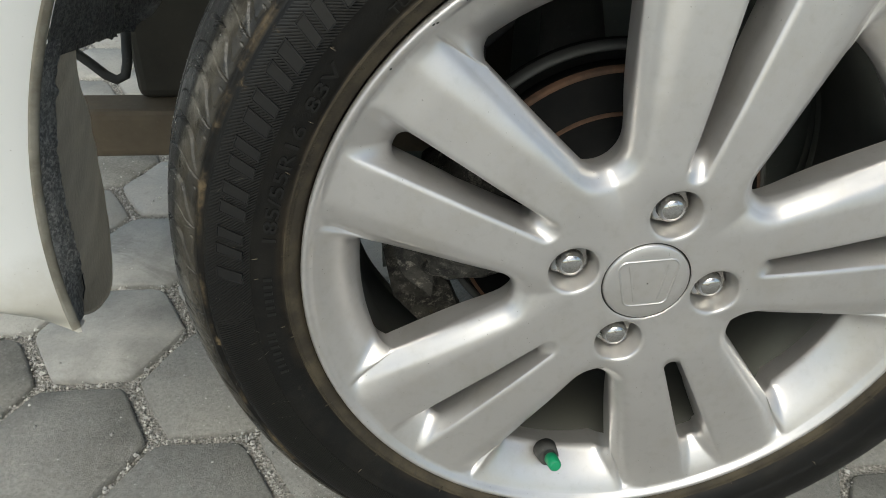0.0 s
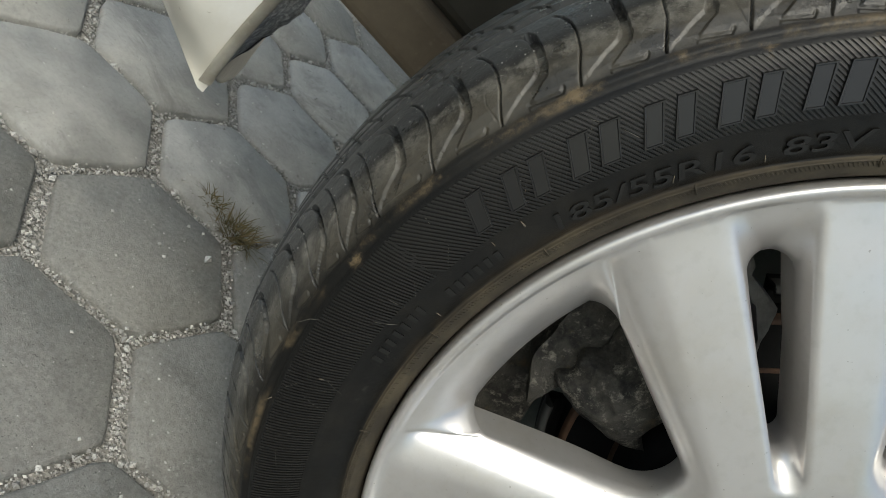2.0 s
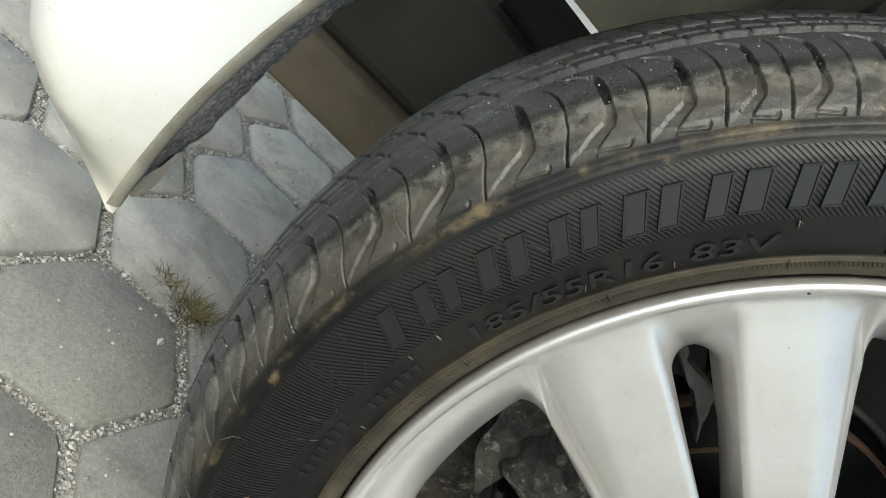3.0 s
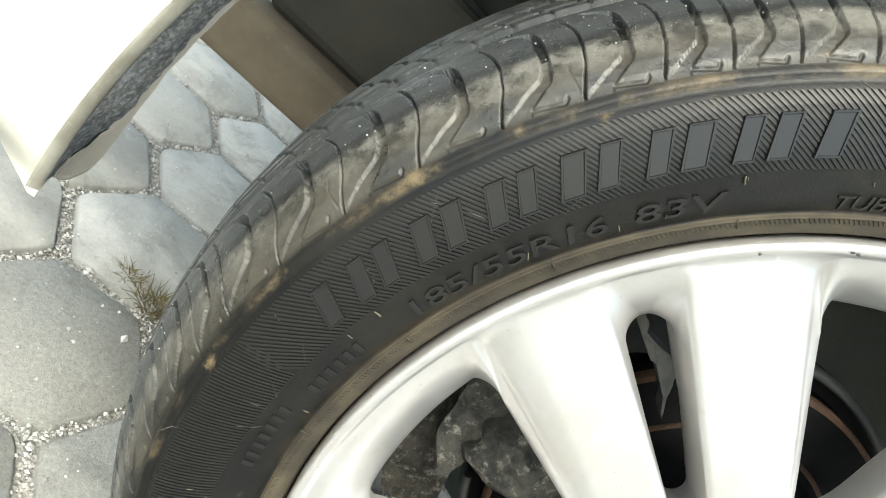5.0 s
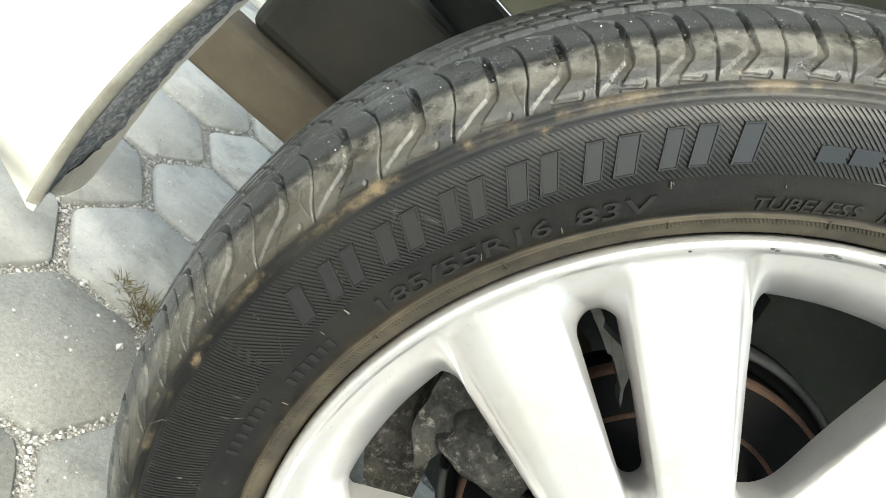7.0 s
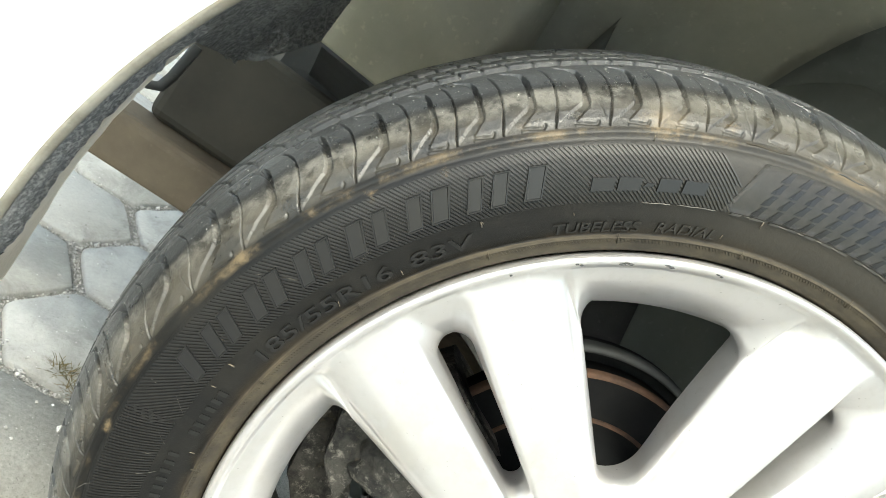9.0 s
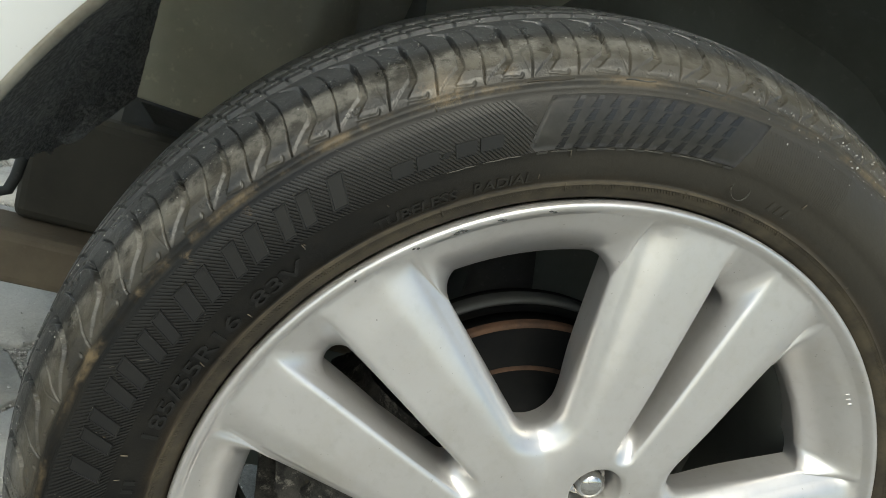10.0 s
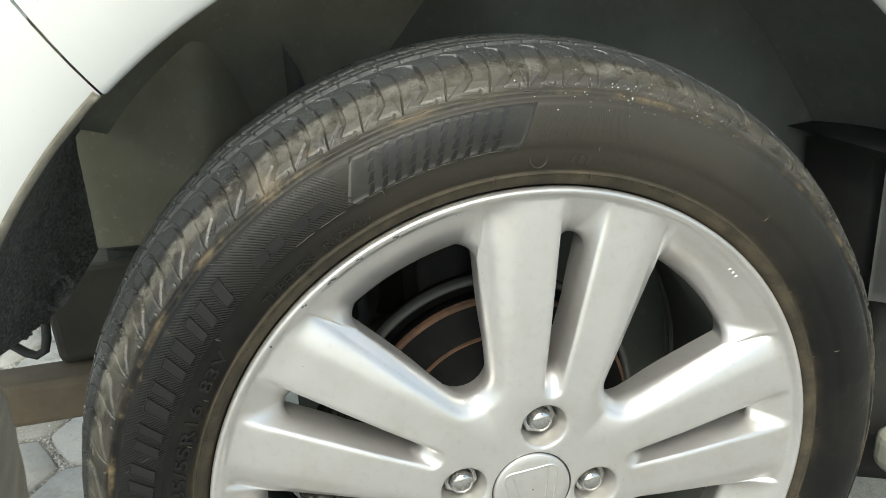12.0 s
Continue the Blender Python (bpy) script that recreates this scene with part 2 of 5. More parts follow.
SILVER, BARREL, CHROME = silver(), barrel_metal(), chrome()
RUBBER, BEAD, LETTER, DARK = rubber(), bead_rubber(), letter_rubber(), dark_rubber()
WHITE, PALE, CAST = white_paint(), pale_rubber(), cast_iron()
FELT = felt("black_fibre_liner", (0.085, 0.082, 0.072), (0.36, 0.35, 0.31))
FIBRE = felt("grey_fibre_strip", (0.19, 0.19, 0.18), (0.66, 0.655, 0.62))
EDGE = plastic("dirty_cream_edge", (0.50, 0.48, 0.41), (0.30, 0.275, 0.22), 0.55, 40, 0.2)
DARKBOX = plastic("dark_dusty_steel", (0.072, 0.065, 0.050), (0.045, 0.041, 0.032), 0.7, 10, 0.2)
BROWN = plastic("dusty_brown_plastic", (0.20, 0.168, 0.115), (0.12, 0.10, 0.070), 0.55, 30, 0.6, 1.0)
OLIVE = plastic("dusty_olive_panel", (0.52, 0.498, 0.395), (0.41, 0.39, 0.305), 0.75, 12, 0.1)
BLACK = plastic("black_plastic", (0.042, 0.043, 0.042), (0.07, 0.069, 0.064), 0.65, 16, 0.2)
GREY = plastic("grey_plastic", (0.095, 0.099, 0.098), (0.070, 0.071, 0.068), 0.6, 16, 0.2)
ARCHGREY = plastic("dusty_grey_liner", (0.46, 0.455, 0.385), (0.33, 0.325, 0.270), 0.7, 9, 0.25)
# darker grey for the same arch liner, standing for its shaded part
LINERGREY = plastic("dusty_shaded_liner", (0.235, 0.25, 0.23), (0.175, 0.185, 0.168), 0.75, 9, 0.25)
PALECAST = plastic("pale_cast_alloy", (0.23, 0.23, 0.22), (0.12, 0.118, 0.11), 0.6, 60, 0.5)
NIB = plastic("pale_rubber_nib", (0.17, 0.145, 0.105), (0.10, 0.085, 0.065), 0.8, 60, 0.2)
SCUFFED = plastic("pale_scuffed_rubber", (0.15, 0.14, 0.12), (0.10, 0.092, 0.08), 0.7, 60, 0.2)
BEAM = plastic("brown_dusty_steel", (0.195, 0.155, 0.105), (0.130, 0.102, 0.070), 0.7, 14, 0.3)
GREEN = plastic("green_plastic", (0.015, 0.30, 0.13), (0.02, 0.24, 0.11), 0.45, 60, 0.1)
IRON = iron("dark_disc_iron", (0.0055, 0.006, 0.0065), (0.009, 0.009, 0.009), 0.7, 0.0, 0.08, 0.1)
RUST = iron("rusty_iron", (0.12, 0.066, 0.04), (0.06, 0.036, 0.025), 0.85, 0.1)
# near black for underseal, and for shade coloured into the nut holes
SHADE = plastic("black_underseal_and_shade", (0.014, 0.0145, 0.015), (0.024, 0.024, 0.023), 0.7, 20, 0.3)
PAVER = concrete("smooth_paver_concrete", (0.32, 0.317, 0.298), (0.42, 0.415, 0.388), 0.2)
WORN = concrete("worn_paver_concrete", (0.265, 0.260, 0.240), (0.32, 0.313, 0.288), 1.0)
SAND, GRIT, DRY = sand(), grain_stone(), dry_blade()

# ---------------------------------------------------------------- helpers


def mesh_of(verts, faces, name="mesh", smooth=True):
    me = bpy.data.meshes.new(name)
    me.from_pydata([tuple(map(float, v)) for v in verts], [], [tuple(map(int, f)) for f in faces])
    if smooth:
        me.polygons.foreach_set("use_smooth", [True] * len(me.polygons))
    me.update()
    return me


def part(name, me, material, parent, label=""):
    """One mesh object under a thing or a part. Takes a mesh or a bmesh."""
    if isinstance(me, bmesh.types.BMesh):
        bm, me = me, bpy.data.meshes.new(name)
        bmesh.ops.recalc_face_normals(bm, faces=bm.faces)
        bm.to_mesh(me)
        bm.free()
    me.name = name
    for m in material if isinstance(material, (list, tuple)) else [material]:
        me.materials.append(m)
    ob = new(name, me)
    ob.parent = parent
    return tagged(ob, label)


def grid_faces(rows, cols, closed=False):
    """Quads of a rows x cols sheet of vertices; closed: the columns run round."""
    i, j = np.meshgrid(np.arange(rows - 1), np.arange(cols if closed else cols - 1), indexing="ij")
    i, j = i.ravel(), j.ravel()
    k = (j + 1) % cols
    return np.stack([i * cols + j, i * cols + k, (i + 1) * cols + k, (i + 1) * cols + j], 1)


def sheet(fn, us, vs, thick=0.0):
    """A curved panel fn(u, v) -> (x, y, z); thick: metres along its normal, with closed edges."""
    bm = bmesh.new()
    vv = [[bm.verts.new(fn(u, v)) for v in vs] for u in us]
    for a in range(len(us) - 1):
        for b in range(len(vs) - 1):
            f = bm.faces.new((vv[a][b], vv[a][b + 1], vv[a + 1][b + 1], vv[a + 1][b]))
            f.smooth = True
    if thick:
        bmesh.ops.solidify(bm, geom=bm.faces[:], thickness=thick)
        for f in bm.faces:
            f.smooth = True
    return bm


def box(lo, hi, bevel=0.003, segments=2):
    bm = bmesh.new()
    bmesh.ops.create_cube(bm, size=1)
    for v in bm.verts:
        v.co = Vector([lo[i] + (hi[i] - lo[i]) * (v.co[i] + 0.5) for i in range(3)])
    if bevel:
        bmesh.ops.bevel(bm, geom=bm.edges[:], offset=bevel, segments=segments, profile=0.5, affect="EDGES")
    return bm


def tube(points, radius, sides=10, cap=True):
    """A round bar along points; radius: a number or one for each point."""
    bm = bmesh.new()
    pts = [Vector(p) for p in points]
    rings = []
    for i, p in enumerate(pts):
        d = (pts[min(i + 1, len(pts) - 1)] - pts[max(i - 1, 0)]).normalized()
        a = d.orthogonal().normalized() if i == 0 else (rings[-1][1] - d * rings[-1][1].dot(d)).normalized()
        b = d.cross(a)
        r = radius[i] if isinstance(radius, (list, tuple)) else radius
        rings.append(([bm.verts.new(p + r * (math.cos(t) * a + math.sin(t) * b))
                       for t in np.linspace(0, 2 * np.pi, sides, endpoint=False)], a))
    for (r0, _), (r1, _) in zip(rings, rings[1:]):
        for k in range(sides):
            bm.faces.new((r0[k], r0[(k + 1) % sides], r1[(k + 1) % sides], r1[k])).smooth = True
    if cap:
        bm.faces.new(rings[0][0])
        bm.faces.new(rings[-1][0])
    return bm


def lathe(profile, steps, centre=(0, 0), turn=0.0, arc=360.0, close=False):
    """Revolve (radius, y) pairs about an axle along y through centre (x, z)."""
    full = arc >= 360
    ts = np.radians(turn + np.linspace(0, arc, steps, endpoint=not full))
    verts = [(centre[0] + r * math.cos(t), y, centre[1] + r * math.sin(t)) for r, y in profile for t in ts]
    faces = grid_faces(len(profile), len(ts), full)
    return mesh_of(verts, faces)


# ---------------------------------------------------------------- the car and its wheel
SPIN, HUB, CAR_LEAN = 12.1, 0.295, -4.38
GROUND_SLOPE = math.tan(radians(-CAR_LEAN))
car = tagged(new("car"), "white car on paved ground, its corner with one dusty alloy wheel", "car")
car.matrix_world = pose(0, 0, HUB, CAR_LEAN)


def turned(r, ang, y):
    """A point of the wheel: radius, degrees anticlockwise from its upper spoke, depth."""
    r, t, y = np.broadcast_arrays(r, np.radians(90 - SPIN + np.asarray(ang, float)), y)
    return np.stack([r * np.cos(t), y, r * np.sin(t)], -1)


# -- the alloy rim: five double spokes, cast in one
def step01(a, b, x):
    t = np.clip((x - a) / (b - a), 0, 1)
    return t * t * (3 - 2 * t)


def rounded_wedge(u, v, apex, half, radius):
    """Distance to a wedge that opens along +u, its tip rounded."""
    s, c = math.sin(half), math.cos(half)
    a = apex + radius / s
    along = (u - a) * c + v * s
    side = v * c - (u - a) * s
    return np.where(along < 0, np.hypot(u - a, v), side) - radius


def both(d1, d2, radius):
    """Rounded meeting of two distances."""
    a, b = d1 + radius, d2 + radius
    return np.minimum(np.maximum(a, b), 0) + np.hypot(np.maximum(a, 0), np.maximum(b, 0)) - radius


FACE_IN, FACE_OUT, WALL = 0.0296, 0.2122, 0.0060
LUG = 0.0168
WIN = dict(apex=0.0623, half=22.6, tip=0.0142, out=0.1835, corner=0.0085)
WIN_FACE = dict(apex=0.0623 - WALL / math.sin(radians(22.6)), half=22.6, tip=0.0142 + WALL, out=0.2116, corner=0.004)
SLOT_FACE = dict(apex=-0.0038, half=4.1, tip=0.0060, out=0.2116, corner=0.0035)
SLOT = dict(apex=0.094 - 0.0066 / math.sin(radians(2.1)), half=2.1, tip=0.0066, out=0.1850, corner=0.0080)


def wedge_field(u, v, o):
    return both(rounded_wedge(u, v, o["apex"], radians(o["half"]), o["tip"]), np.hypot(u, v) - o["out"], o["corner"])


def rim_fields(x, z):
    r, ang = np.hypot(x, z), np.degrees(np.arctan2(-x, z))
    p = np.radians((ang + 36) % 72 - 36)
    u, v = r * np.cos(p), np.abs(r * np.sin(p))
    w = np.radians(ang % 72 - 36)
    lug = np.full_like(r, 1.0)
    for k in range(4):
        a = math.pi / 2 * k
        lug = np.minimum(lug, np.hypot(x + 0.05 * math.sin(a), z - 0.05 * math.cos(a)))
    f = {"win": wedge_field(r * np.cos(w), np.abs(r * np.sin(w)), WIN_FACE), "slot": wedge_field(u, v, SLOT_FACE),
         "lug": lug - LUG, "ridge": v - (0.034 + 0.14 * (u - 0.107))}
    return r, u, v, f


def face_y(x, z):
    """Depth of the spokes' faces, with the sloped outer facet of each arm."""
    r, u, v, f = rim_fields(x, z)
    y = np.interp(r, [0, 0.0296, 0.045, 0.075, 0.12, 0.2, 0.2116, 0.2122], [-0.0092, -0.0096, -0.0096, -0.0108, -0.0098, -0.0050, -0.0046, -0.0048])
    facet = 0.11 * (f["ridge"] + np.sqrt(f["ridge"] ** 2 + 0.0018 ** 2)) + 6.0 * np.clip(f["ridge"], 0, 0.02) ** 2
    y = y + facet * step01(0.036, 0.095, r) * step01(0.2122, 0.2050, r)
    for e, soft, steep in ((f["win"], 0.0058, 0.85), (f["slot"], 0.0034, 0.8), (f["lug"], 0.0028, 0.7), (r - FACE_IN, 0.0012, 0.5)):
        y = y + steep * np.clip(soft - e, 0, soft) ** 2 / (2 * soft) * step01(0.2112, 0.2040, r)
    return y


def outline(o):
    """Loop (u, v) round a rounded wedge opening, and how far each point belongs to the outer end."""
    b, s, c = radians(o["half"]), math.sin(radians(o["half"])), math.cos(radians(o["half"]))
    a = o["apex"] + o["tip"] / s
    pts = [(a + o["tip"] * math.cos(t), o["tip"] * math.sin(t)) for t in np.linspace(math.pi, math.pi / 2 + b, 10)]
    x0, rr = o["apex"] + o["corner"] / s, o["out"] - o["corner"]
    k = -x0 * c + math.sqrt(rr * rr - (x0 * s) ** 2)
    q = (x0 + k * c, k * s)
    end = (q[0] - o["corner"] * s, q[1] + o["corner"] * c)
    p0 = pts[-1]
    pts += [(p0[0] + (end[0] - p0[0]) * t, p0[1] + (end[1] - p0[1]) * t) for t in np.linspace(0, 1, 44)[1:]]
    qa = math.atan2(q[1], q[0])
    pts += [(q[0] + o["corner"] * math.cos(t), q[1] + o["corner"] * math.sin(t)) for t in np.linspace(math.pi / 2 + b, qa, 9)[1:]]
    pts += [(o["out"] * math.cos(t), o["out"] * math.sin(t)) for t in np.linspace(qa, 0, 12)[1:]]
    end_w = np.concatenate([np.zeros(10), np.linspace(0, 0.25, 43) ** 2, np.linspace(0.2, 1, 8), np.ones(11)])
    pts = np.array(pts)
    return np.concatenate([pts, pts[-2:0:-1] * [1, -1]]), np.concatenate([end_w, end_w[-2:0:-1]])


def rim_mesh():
    from mathutils.geometry import delaunay_2d_cdt
    pts, edges, verts, faces = [], [], [], []

    def loop(p, closed=True):
        b, n = len(pts), len(p)
        pts.extend(p)
        edges.extend((b + k, b + (k + 1) % n) for k in range(n if closed else n - 1))

    def spun(uv, ang):
        t = radians(ang)
        return np.stack([-uv[:, 0] * math.sin(t) - uv[:, 1] * math.cos(t), uv[:, 0] * math.cos(t) - uv[:, 1] * math.sin(t)], 1)

    def wall(loop_a, loop_b, depth, ease, steps, back):
        """Rings from a face outline down to the opening behind it, then flaring back."""
        n, b = len(loop_a), len(verts)
        ya = face_y(loop_a[:, 0], loop_a[:, 1])
        depth = np.broadcast_to(depth, (n,))
        for j in range(steps + 1):
            t = j / steps
            p = loop_a + (loop_b - loop_a) * t
            verts.extend(np.stack([p[:, 0], ya + (depth - ya) * ease(t), p[:, 1]], 1))
        if back:
            away = loop_a - loop_b
            away = loop_b + away * (0.006 / np.maximum(np.hypot(away[:, 0], away[:, 1]), 0.006))[:, None]
            verts.extend(np.stack([loop_b[:, 0], depth + 0.002, loop_b[:, 1]], 1))
            verts.extend(np.stack([away[:, 0], depth + back, away[:, 1]], 1))
        for f in grid_faces(steps + 1 + 2 * bool(back), n, True):
            faces.append(tuple(f + b))

    wa, we = outline(WIN_FACE)
    wb, _ = outline(WIN)
    sa, se = outline(SLOT_FACE)
    sb, _ = outline(SLOT)

    def easing(end):
        return lambda t: (1 - end) * (0.40 * t + 0.60 * (1 - math.sqrt(1 - t * t))) + end * (t * (0.45 + 0.55 * t))

    for k in range(5):
        a, b = spun(wa, 72 * k + 36), spun(wb, 72 * k + 36)
        loop(a)
        wall(a, b, 0.0050 + 0.0170 * we, easing(we), 9, 0.022)
        a, b = spun(sa, 72 * k), spun(sb, 72 * k)
        loop(a)
        wall(a, b, 0.0058 + 0.0075 * se, easing(se), 8, 0.022)
        for side in (1, -1):
            us = np.linspace(0.078, 0.2075, 70)
            loop(spun(np.stack([us, side * (0.034 + 0.14 * (us - 0.107))], 1), 72 * k), False)
    ts = np.linspace(0, 2 * np.pi, 56, endpoint=False)
    for k in range(4):
        c = np.array([-0.05 * math.sin(math.pi / 2 * k), 0.05 * math.cos(math.pi / 2 * k)])
        ring = np.stack([np.cos(ts), np.sin(ts)], 1)
        loop(c + ring * LUG)
        wall(c + ring * LUG, c + ring * 0.0144, 0.029, lambda t: 0.25 * t + 0.75 * (1 - math.sqrt(1 - t * t)), 7, 0)
    tc = np.linspace(0, 2 * np.pi, 96, endpoint=False)
    cap = np.stack([np.cos(tc), np.sin(tc)], 1)
    loop(cap * FACE_IN)
    wall(cap * FACE_IN, cap * 0.0292, -0.003, lambda t: t, 3, 0)
    to = np.linspace(0, 2 * np.pi, 400, endpoint=False)
    rim_ring = np.stack([np.cos(to), np.sin(to)], 1)
    loop(rim_ring * FACE_OUT)
    # even rows of points beside every edge
    def grown(o, d):
        return dict(apex=o["apex"] - d / math.sin(radians(o["half"])), half=o["half"], tip=o["tip"] + d, out=min(o["out"] + d, 0.2119), corner=o["corner"])

    side = []
    for d in (0.0008, 0.0016, 0.0025, 0.0035, 0.0046):
        for k in range(5):
            side.append(spun(outline(grown(WIN_FACE, d))[0], 72 * k + 36))
            side.append(spun(outline(grown(SLOT_FACE, d))[0], 72 * k))
        if d < 0.003:
            for k in range(4):
                side.append(np.array([-0.05 * math.sin(math.pi / 2 * k), 0.05 * math.cos(math.pi / 2 * k)]) + ring * (LUG + d))
            side.append(cap * (FACE_IN + d))
    side = np.concatenate(side)
    f = rim_fields(side[:, 0], side[:, 1])[3]
    near = np.minimum(np.minimum(f["win"], f["slot"]), f["lug"])
    side = side[(near > 0.0005) & (np.hypot(side[:, 0], side[:, 1]) < 0.2110)]
    pts.extend(side)
    # fill the faces
    gx, gz = [], []
    for i, r in enumerate(np.arange(0.0312, 0.2112, 0.0018)):
        n = max(40, int(2 * np.pi * r / 0.0020))
        t = np.linspace(0, 2 * np.pi, n, endpoint=False) + 0.37 * i
        gx.append(r * np.cos(t))
        gz.append(r * np.sin(t))
    gx, gz = np.concatenate(gx), np.concatenate(gz)
    f = rim_fields(gx, gz)[3]
    ok = (f["win"] > 0.0054) & (f["slot"] > 0.0054) & (f["lug"] > 0.0032) & (np.hypot(gx, gz) > FACE_IN + 0.0032) & (np.abs(f["ridge"]) > 0.0007)
    pts.extend(np.stack([gx[ok], gz[ok]], 1))
    res = delaunay_2d_cdt([Vector((float(p[0]), float(p[1]))) for p in pts], edges, [], 0, 1e-7)
    q = np.array([(v.x, v.y) for v in res[0]])
    tri = np.array([tuple(t) for t in res[2]])
    c = q[tri].mean(1)
    f = rim_fields(c[:, 0], c[:, 1])[3]
    r = np.hypot(c[:, 0], c[:, 1])
    tri = tri[(f["win"] > 0) & (f["slot"] > 0) & (f["lug"] > 0) & (r > FACE_IN * 0.998) & (r < FACE_OUT)]
    b = len(verts)
    verts.extend(np.stack([q[:, 0], face_y(q[:, 0], q[:, 1]), q[:, 1]], 1))
    faces.extend(tuple(t + b) for t in tri)
    # the rolled lip
    lip = [(0.2122, float(face_y(np.array([0.2122]), np.array([0.0]))[0])), (0.2135, -0.0066), (0.2150, -0.0086), (0.2168, -0.0096), (0.2182, -0.0092), (0.2191, -0.0076), (0.2193, -0.005),
           (0.2186, 0.002), (0.214, 0.006)]
    b = len(verts)
    for rr, y in lip:
        verts.extend(np.stack([rim_ring[:, 0] * rr, np.full(400, y), rim_ring[:, 1] * rr], 1))
    faces.extend(tuple(f + b) for f in grid_faces(len(lip), 400, True))
    v = np.array(verts)
    t = radians(-SPIN)
    v = np.stack([v[:, 0] * math.cos(t) - v[:, 2] * math.sin(t), v[:, 1], v[:, 0] * math.sin(t) + v[:, 2] * math.cos(t)], 1)
    me = mesh_of(v, faces)
    bm = bmesh.new()
    bm.from_mesh(me)
    bmesh.ops.remove_doubles(bm, verts=bm.verts, dist=2e-5)
    bmesh.ops.delete(bm, geom=[w for w in bm.verts if not w.link_faces], context="VERTS")
    # soften the folds where the arms run out into the rim
    soft = [w for w in bm.verts if 0.186 < math.hypot(w.co.x, w.co.z) < 0.2114 and w.co.y < 0.021 and not w.is_boundary]
    for _ in range(6):
        bmesh.ops.smooth_vert(bm, verts=soft, factor=0.5, use_axis_x=True, use_axis_y=True, use_axis_z=True)
    bmesh.ops.recalc_face_normals(bm, faces=bm.faces)
    bm.to_mesh(me)
    bm.free()
    return me


rim = part("rim", rim_mesh(), SILVER, car, "satin silver alloy rim with five double spokes, lightly dusty")
part("barrel", lathe([(0.2185, 0.003), (0.2115, 0.010), (0.203, 0.016), (0.193, 0.022), (0.1885, 0.03), (0.1885, 0.075), (0.193, 0.085), (0.196, 0.15), (0.206, 0.158),
                      (0.2185, 0.162), (0.2185, 0.166), (0.2, 0.166)], 120), BARREL, rim, "dull dusty inside of the rim")
part("barrel_ring", lathe([(0.1900, 0.0205), (0.1872, 0.0260), (0.1870, 0.0400)], 60, turn=152, arc=62), RUST, rim, "rusty edge inside the barrel")
part("barrel_lip", lathe([(0.1955, 0.142), (0.1945, 0.146), (0.1955, 0.150)], 96), BARREL, rim, "dull edge of the barrel")


# -- centre cap with a plain raised badge
def centre_cap():
    me = lathe([(0.0005, -0.0112), (0.012, -0.0111), (0.022, -0.0108), (0.0272, -0.0103), (0.0283, -0.0095), (0.0286, -0.0070)], 72, turn=3)
    return me


part("centre_cap", centre_cap(), SILVER, rim, "round silver centre cap with a raised badge")


def ribbon(points, width, height, y0, closed=False):
    """A raised bar along wheel-plane points (right, up) given in metres, its top at y0 - height."""
    bm = bmesh.new()
    pts = [Vector((a, b)) for a, b in points]
    n = len(pts)
    rows = []
    for i, p in enumerate(pts):
        q0 = pts[(i - 1) % n] if closed or i else p
        q1 = pts[(i + 1) % n] if closed or i < n - 1 else p
        d = (q1 - q0).normalized()
        o = Vector((-d.y, d.x)) * width / 2
        t = radians(-SPIN)
        row = []
        for s, h in ((1.0, 0.0), (0.55, 1.0), (-0.55, 1.0), (-1.0, 0.0)):
            c = p + o * s
            row.append(bm.verts.new((c.x * math.cos(t) - c.y * math.sin(t), y0 - height * h, c.x * math.sin(t) + c.y * math.cos(t))))
        rows.append(row)
    for a in range(n if closed else n - 1):
        b = (a + 1) % n
        for k in range(3):
            bm.faces.new((rows[a][k], rows[a][k + 1], rows[b][k + 1], rows[b][k])).smooth = True
    return bm


def rounded_frame(w0, w1, h, r, n=5):
    out = []
    for sx, sy, a0 in ((1, 1, 0), (-1, 1, 90), (-1, -1, 180), (1, -1, 270)):
        w = w1 if sy > 0 else w0
        for a in np.linspace(a0, a0 + 90, n):
            out.append((sx * (w - r) + r * math.cos(radians(a)), sy * (h - r) + r * math.sin(radians(a))))
    return out


def badge(points, name):
    turn = radians(16)
    pts = [(a * math.cos(turn) - b * math.sin(turn), a * math.sin(turn) + b * math.cos(turn)) for a, b in points]
    return part(name, ribbon(pts, 0.0017, 0.0009, -0.0106, name == "badge_frame"), SILVER, rim)


badge(rounded_frame(0.0150, 0.0196, 0.0172, 0.0055), "badge_frame")
badge([(-0.0128, 0.0145), (-0.0078, -0.0135)], "badge_bar")
badge([(0.0128, 0.0145), (0.0078, -0.0135)], "badge_bar")
ring = lathe([(0.0287, -0.0088), (0.02915, -0.0068), (0.0296, -0.0088)], 72)
part("cap_gap", ring, BLACK, rim, "dark gap round the cap")


